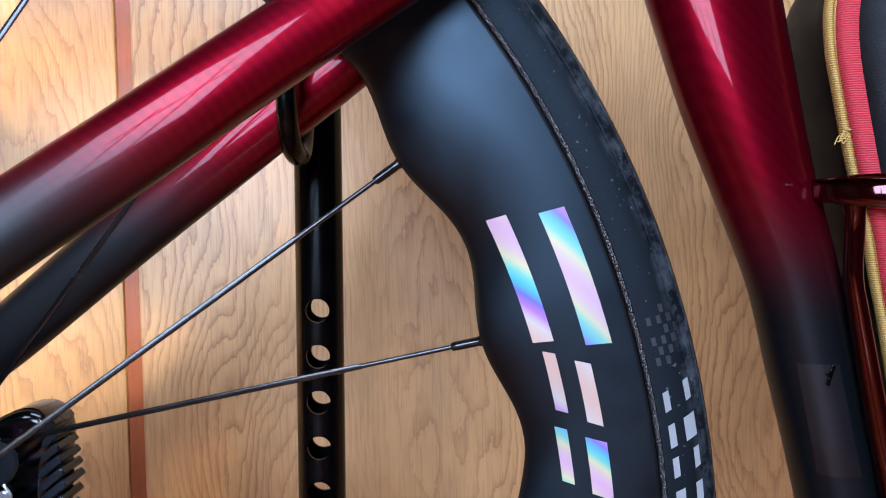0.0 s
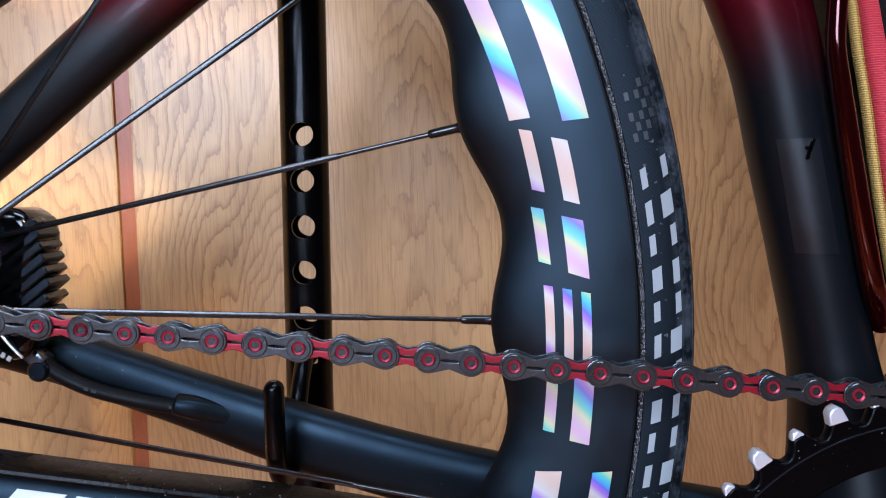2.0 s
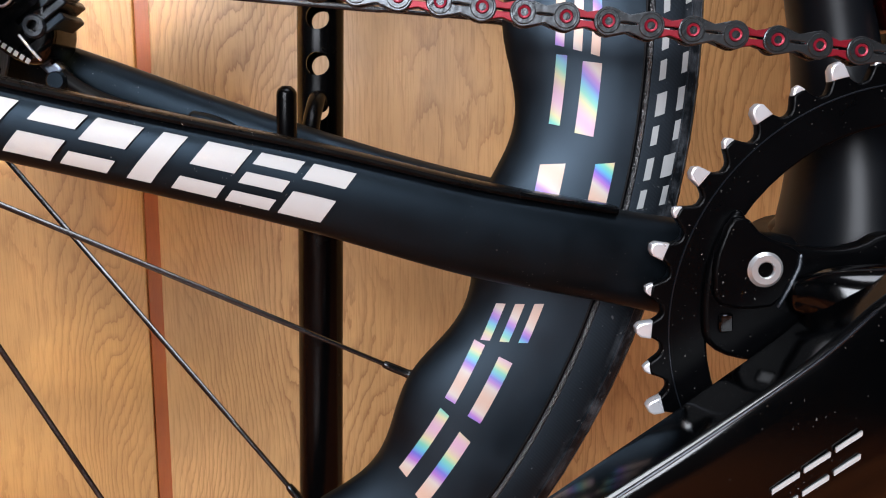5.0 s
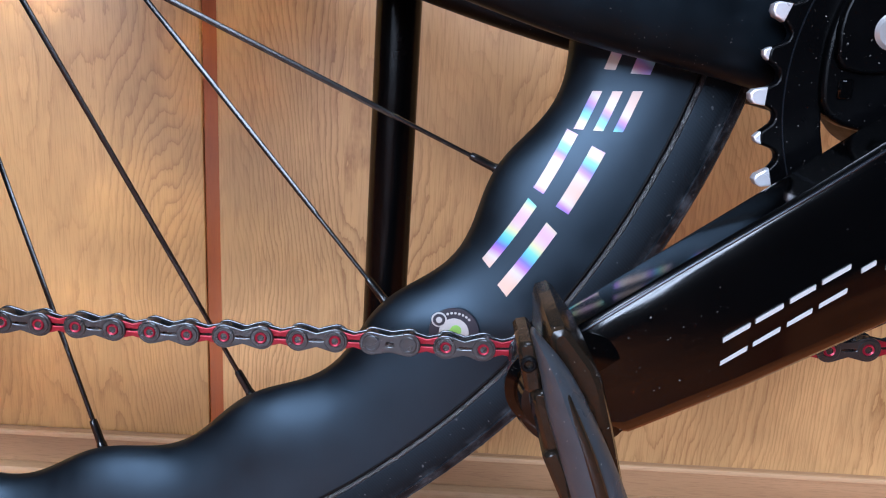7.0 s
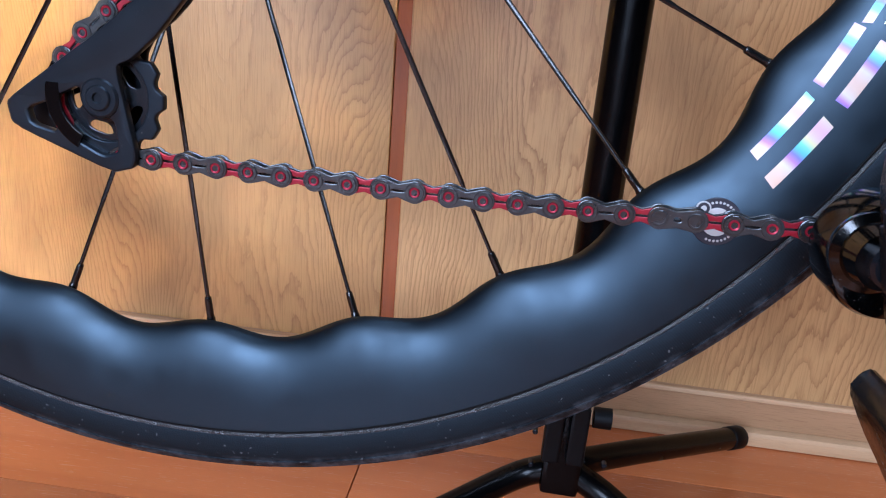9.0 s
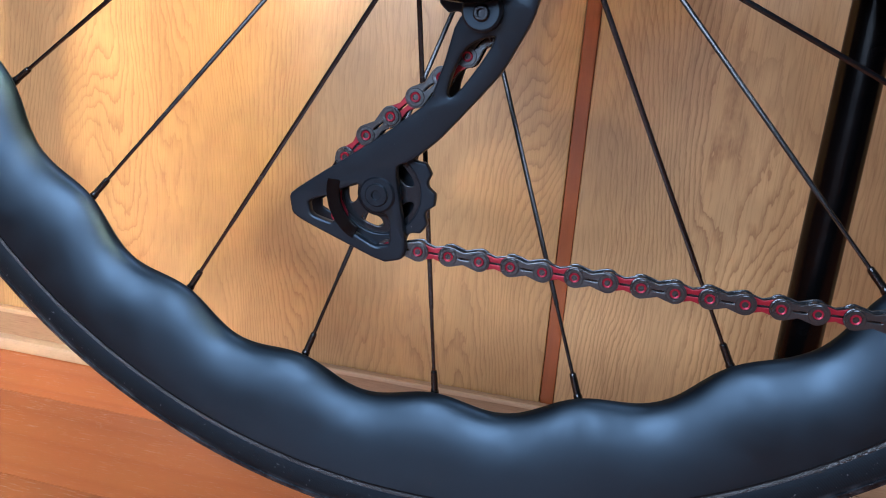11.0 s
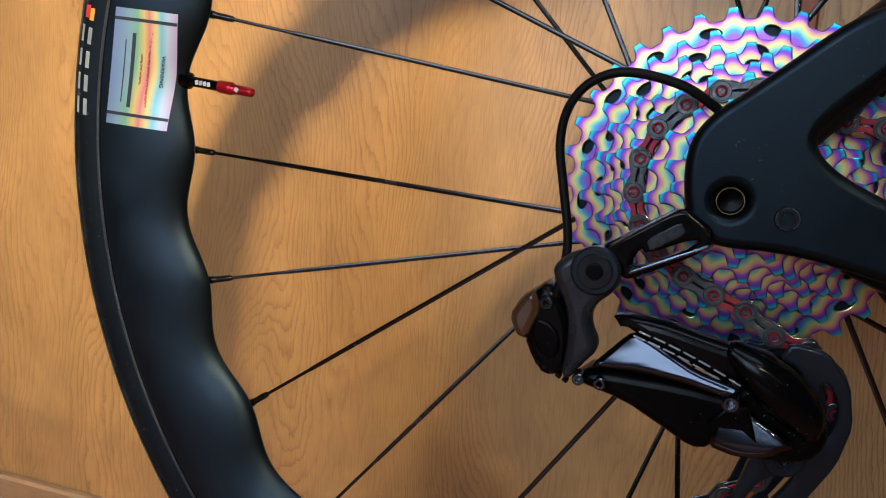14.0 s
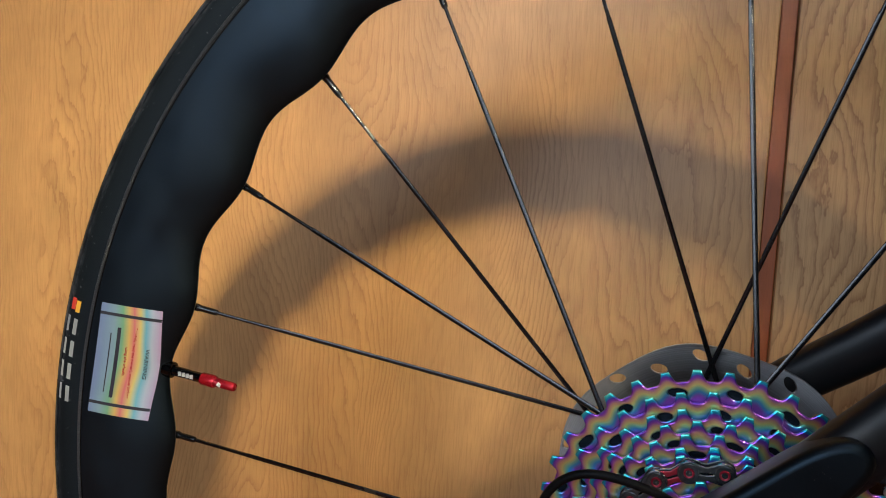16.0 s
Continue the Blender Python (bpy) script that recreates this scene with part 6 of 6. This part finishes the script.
add_sweep(bm, [(0.4500, 0.0, 0.0120, 0.0330, 0.030), (0.4420, 0.0, 0.0500, 0.0390, 0.034), (0.4320, 0.0, 0.1000, 0.0405, 0.035), (0.4220, 0.0, 0.1500, 0.0415, 0.035), (0.4150, 0.0, 0.1900, 0.0405, 0.034), (0.4140, 0.0, 0.2100, 0.0320, 0.028)], 40, 4.0, (0, 1, 0), 6, 0.5)
part("case_body", bm, CASE_BLACK, case)


def case_band(shift, y, w, t, mat, name, power=2.4, label=""):
    """A tape along the edge of the case; shift moves it from the edge over the face."""
    bm = bmesh.new()
    rows = [(0.4090, -0.0050), (0.3985, 0.0450), (0.3915, 0.0850), (0.3885, 0.1000), (0.3855, 0.1180), (0.3812, 0.1350), (0.3785, 0.1475), (0.3755, 0.1630), (0.3730, 0.1780), (0.3732, 0.1930), (0.3790, 0.2080), (0.3950, 0.2200)]
    add_sweep(bm, [(x + shift, y, z - shift * 0.2, w, t) for x, z in rows], 16, power, (0, 1, 0), 6, 0.3)
    return part(name, bm, mat, case, label)


case_band(-0.0006, -0.0205, 0.0011, 0.0022, YELLOW_CLOTH, "piping", 2.4, "yellow woven piping, frayed at one spot")
case_band(0.0008, -0.0222, 0.0005, 0.0010, YELLOW_CLOTH, "piping_cord", 2.0, "twisted yellow cord along the piping")
case_band(0.0050, -0.0230, 0.0044, 0.0036, ZIP_RED, "zip_tape", 2.4, "red woven zip tape")
for k in range(9):
    bm = bmesh.new()
    a, b, c = (random.uniform(-0.0025, 0.0025) for _ in range(3))
    add_tube(bm, [(0.3775 + a * 0.3, -0.0240, 0.1475 + b), (0.3748 + a * 0.5, -0.0245, 0.1470 + c), (0.3738 + a, -0.0245, 0.1460 + a)], 0.00022, 6, 4)
    part("frayed_thread", bm, YELLOW_CLOTH, case)

# ---------------------------------------------------------------- display stand
stand = thing("display_stand", (0.1900, 0.0925, FLOOR), "black powder-coated bicycle display stand with hooks and folding legs", "bicycle stand")
SX, SY = 0.1900, 0.0925
bm = bmesh.new()
add_lathe(bm, [(0.0111, -0.385), (0.0111, 0.235), (0.0098, 0.235), (0.0098, -0.385)], 48, 0, 0, close=True)
bmesh.ops.rotate(bm, verts=bm.verts, cent=(0, 0, 0), matrix=Matrix.Rotation(radians(90), 3, "X"))
bmesh.ops.translate(bm, verts=bm.verts, vec=(SX, SY, 0))
body = new("post_blank", finish(bm, "post_blank"))
cut = bmesh.new()
for k in range(6):
    z = 0.0812 - 0.0211 * k
    add_lathe(cut, [(0.0054, SY - 0.02), (0.0054, SY + 0.02)], 28, SX, z)
cutter = new("post_cutter", finish(cut, "post_cutter"))
mod = body.modifiers.new("holes", "BOOLEAN")
mod.object, mod.operation, mod.solver = cutter, "DIFFERENCE", "EXACT"
post_me = bpy.data.meshes.new_from_object(body.evaluated_get(bpy.context.evaluated_depsgraph_get()))
bpy.data.objects.remove(body)
bpy.data.objects.remove(cutter)
pb = bmesh.new()
pb.from_mesh(post_me)
bpy.data.meshes.remove(post_me)
part("post", pb, STAND_BLACK, stand, "round post with a row of holes")


def hook(z, name, tip):
    bm = bmesh.new()
    add_tube(bm, [(SX + 0.001, SY - 0.008, z + 0.004), (SX + 0.001, SY - 0.018, z + 0.006), (SX, SY - 0.028, z - 0.004), (SX - 0.001, SY - 0.036, z - 0.022), (SX - 0.001, SY - 0.047, z - 0.034), (SX - 0.002, SY - 0.062, z - 0.034),
                  (SX - 0.0025, SY - 0.072, z - 0.024), (SX - 0.0025, SY - 0.0745, z - 0.008), (SX - 0.0025, SY - 0.0745, z + tip)], 0.0040, 18, 6, 0.8)
    return part(name, bm, STAND_BLACK, stand, "bent rod hook in a black sleeve")


hook(-0.0260, "lower_hook", 0.006)
hook(0.1830, "upper_hook", 0.006)
# collar and leg clamp at the foot of the post
for dx in (-0.0110, 0.0030):
    bm = bmesh.new()
    add_box(bm, SX - 0.0025 + dx, SX + 0.0080 + dx, SY - 0.0185, SY - 0.010, -0.3630, -0.3255, 0.0018, 2)
    part("clamp_plate", bm, GREY_PLASTIC, stand)
bm = bmesh.new()
add_box(bm, SX - 0.0115, SX + 0.0115, SY - 0.012, SY + 0.014, -0.3880, -0.3450, 0.003, 2)
part("leg_clamp", bm, STAND_BLACK, stand)
bm = bmesh.new()
add_lathe(bm, [(0.003, -0.005), (0.0062, -0.005), (0.0062, 0.005), (0.003, 0.005)], 14)
bmesh.ops.rotate(bm, verts=bm.verts, cent=(0, 0, 0), matrix=Matrix.Rotation(radians(90), 3, "Z"))
bmesh.ops.translate(bm, verts=bm.verts, vec=(SX + 0.0185, SY - 0.010, -0.3340))
part("clamp_knob", bm, GREY_PLASTIC, stand)
for end, mid in (((0.3300, 0.2250, -0.4080), (0.2400, 0.1380, -0.3840)), ((0.0700, 0.0300, -0.4175), (0.1620, 0.0900, -0.3860)), ((0.3000, 0.0100, -0.4175), (0.2230, 0.0820, -0.3880))):
    bm = bmesh.new()
    add_tube(bm, [(SX + 0.2 * (mid[0] - SX), SY + 0.2 * (mid[1] - SY), -0.3760), mid, tuple(0.5 * (a + b) for a, b in zip(mid, end)), end], 0.0082, 20, 6, 0.25)
    leg = part("leg", bm, STAND_BLACK, stand)
    v = Vector(end) - Vector(mid)
    v.normalize()
    bm = bmesh.new()
    add_tube(bm, [tuple(Vector(end) - v * 0.012), tuple(Vector(end) + v * 0.003)], 0.0089, 20, 2, 0.2)
    part("rubber_foot", bm, BLACK_RUBBER, leg)
for x, y, z in ((0.172, 0.088, -0.352), (0.172, 0.088, -0.374), (0.215, 0.088, -0.368), (0.213, 0.088, -0.381)):
    part("rivet", disc(x, z, y + 0.004, y - 0.001, 0.0016, 12, 0.0006), GREY_ALLOY, stand)
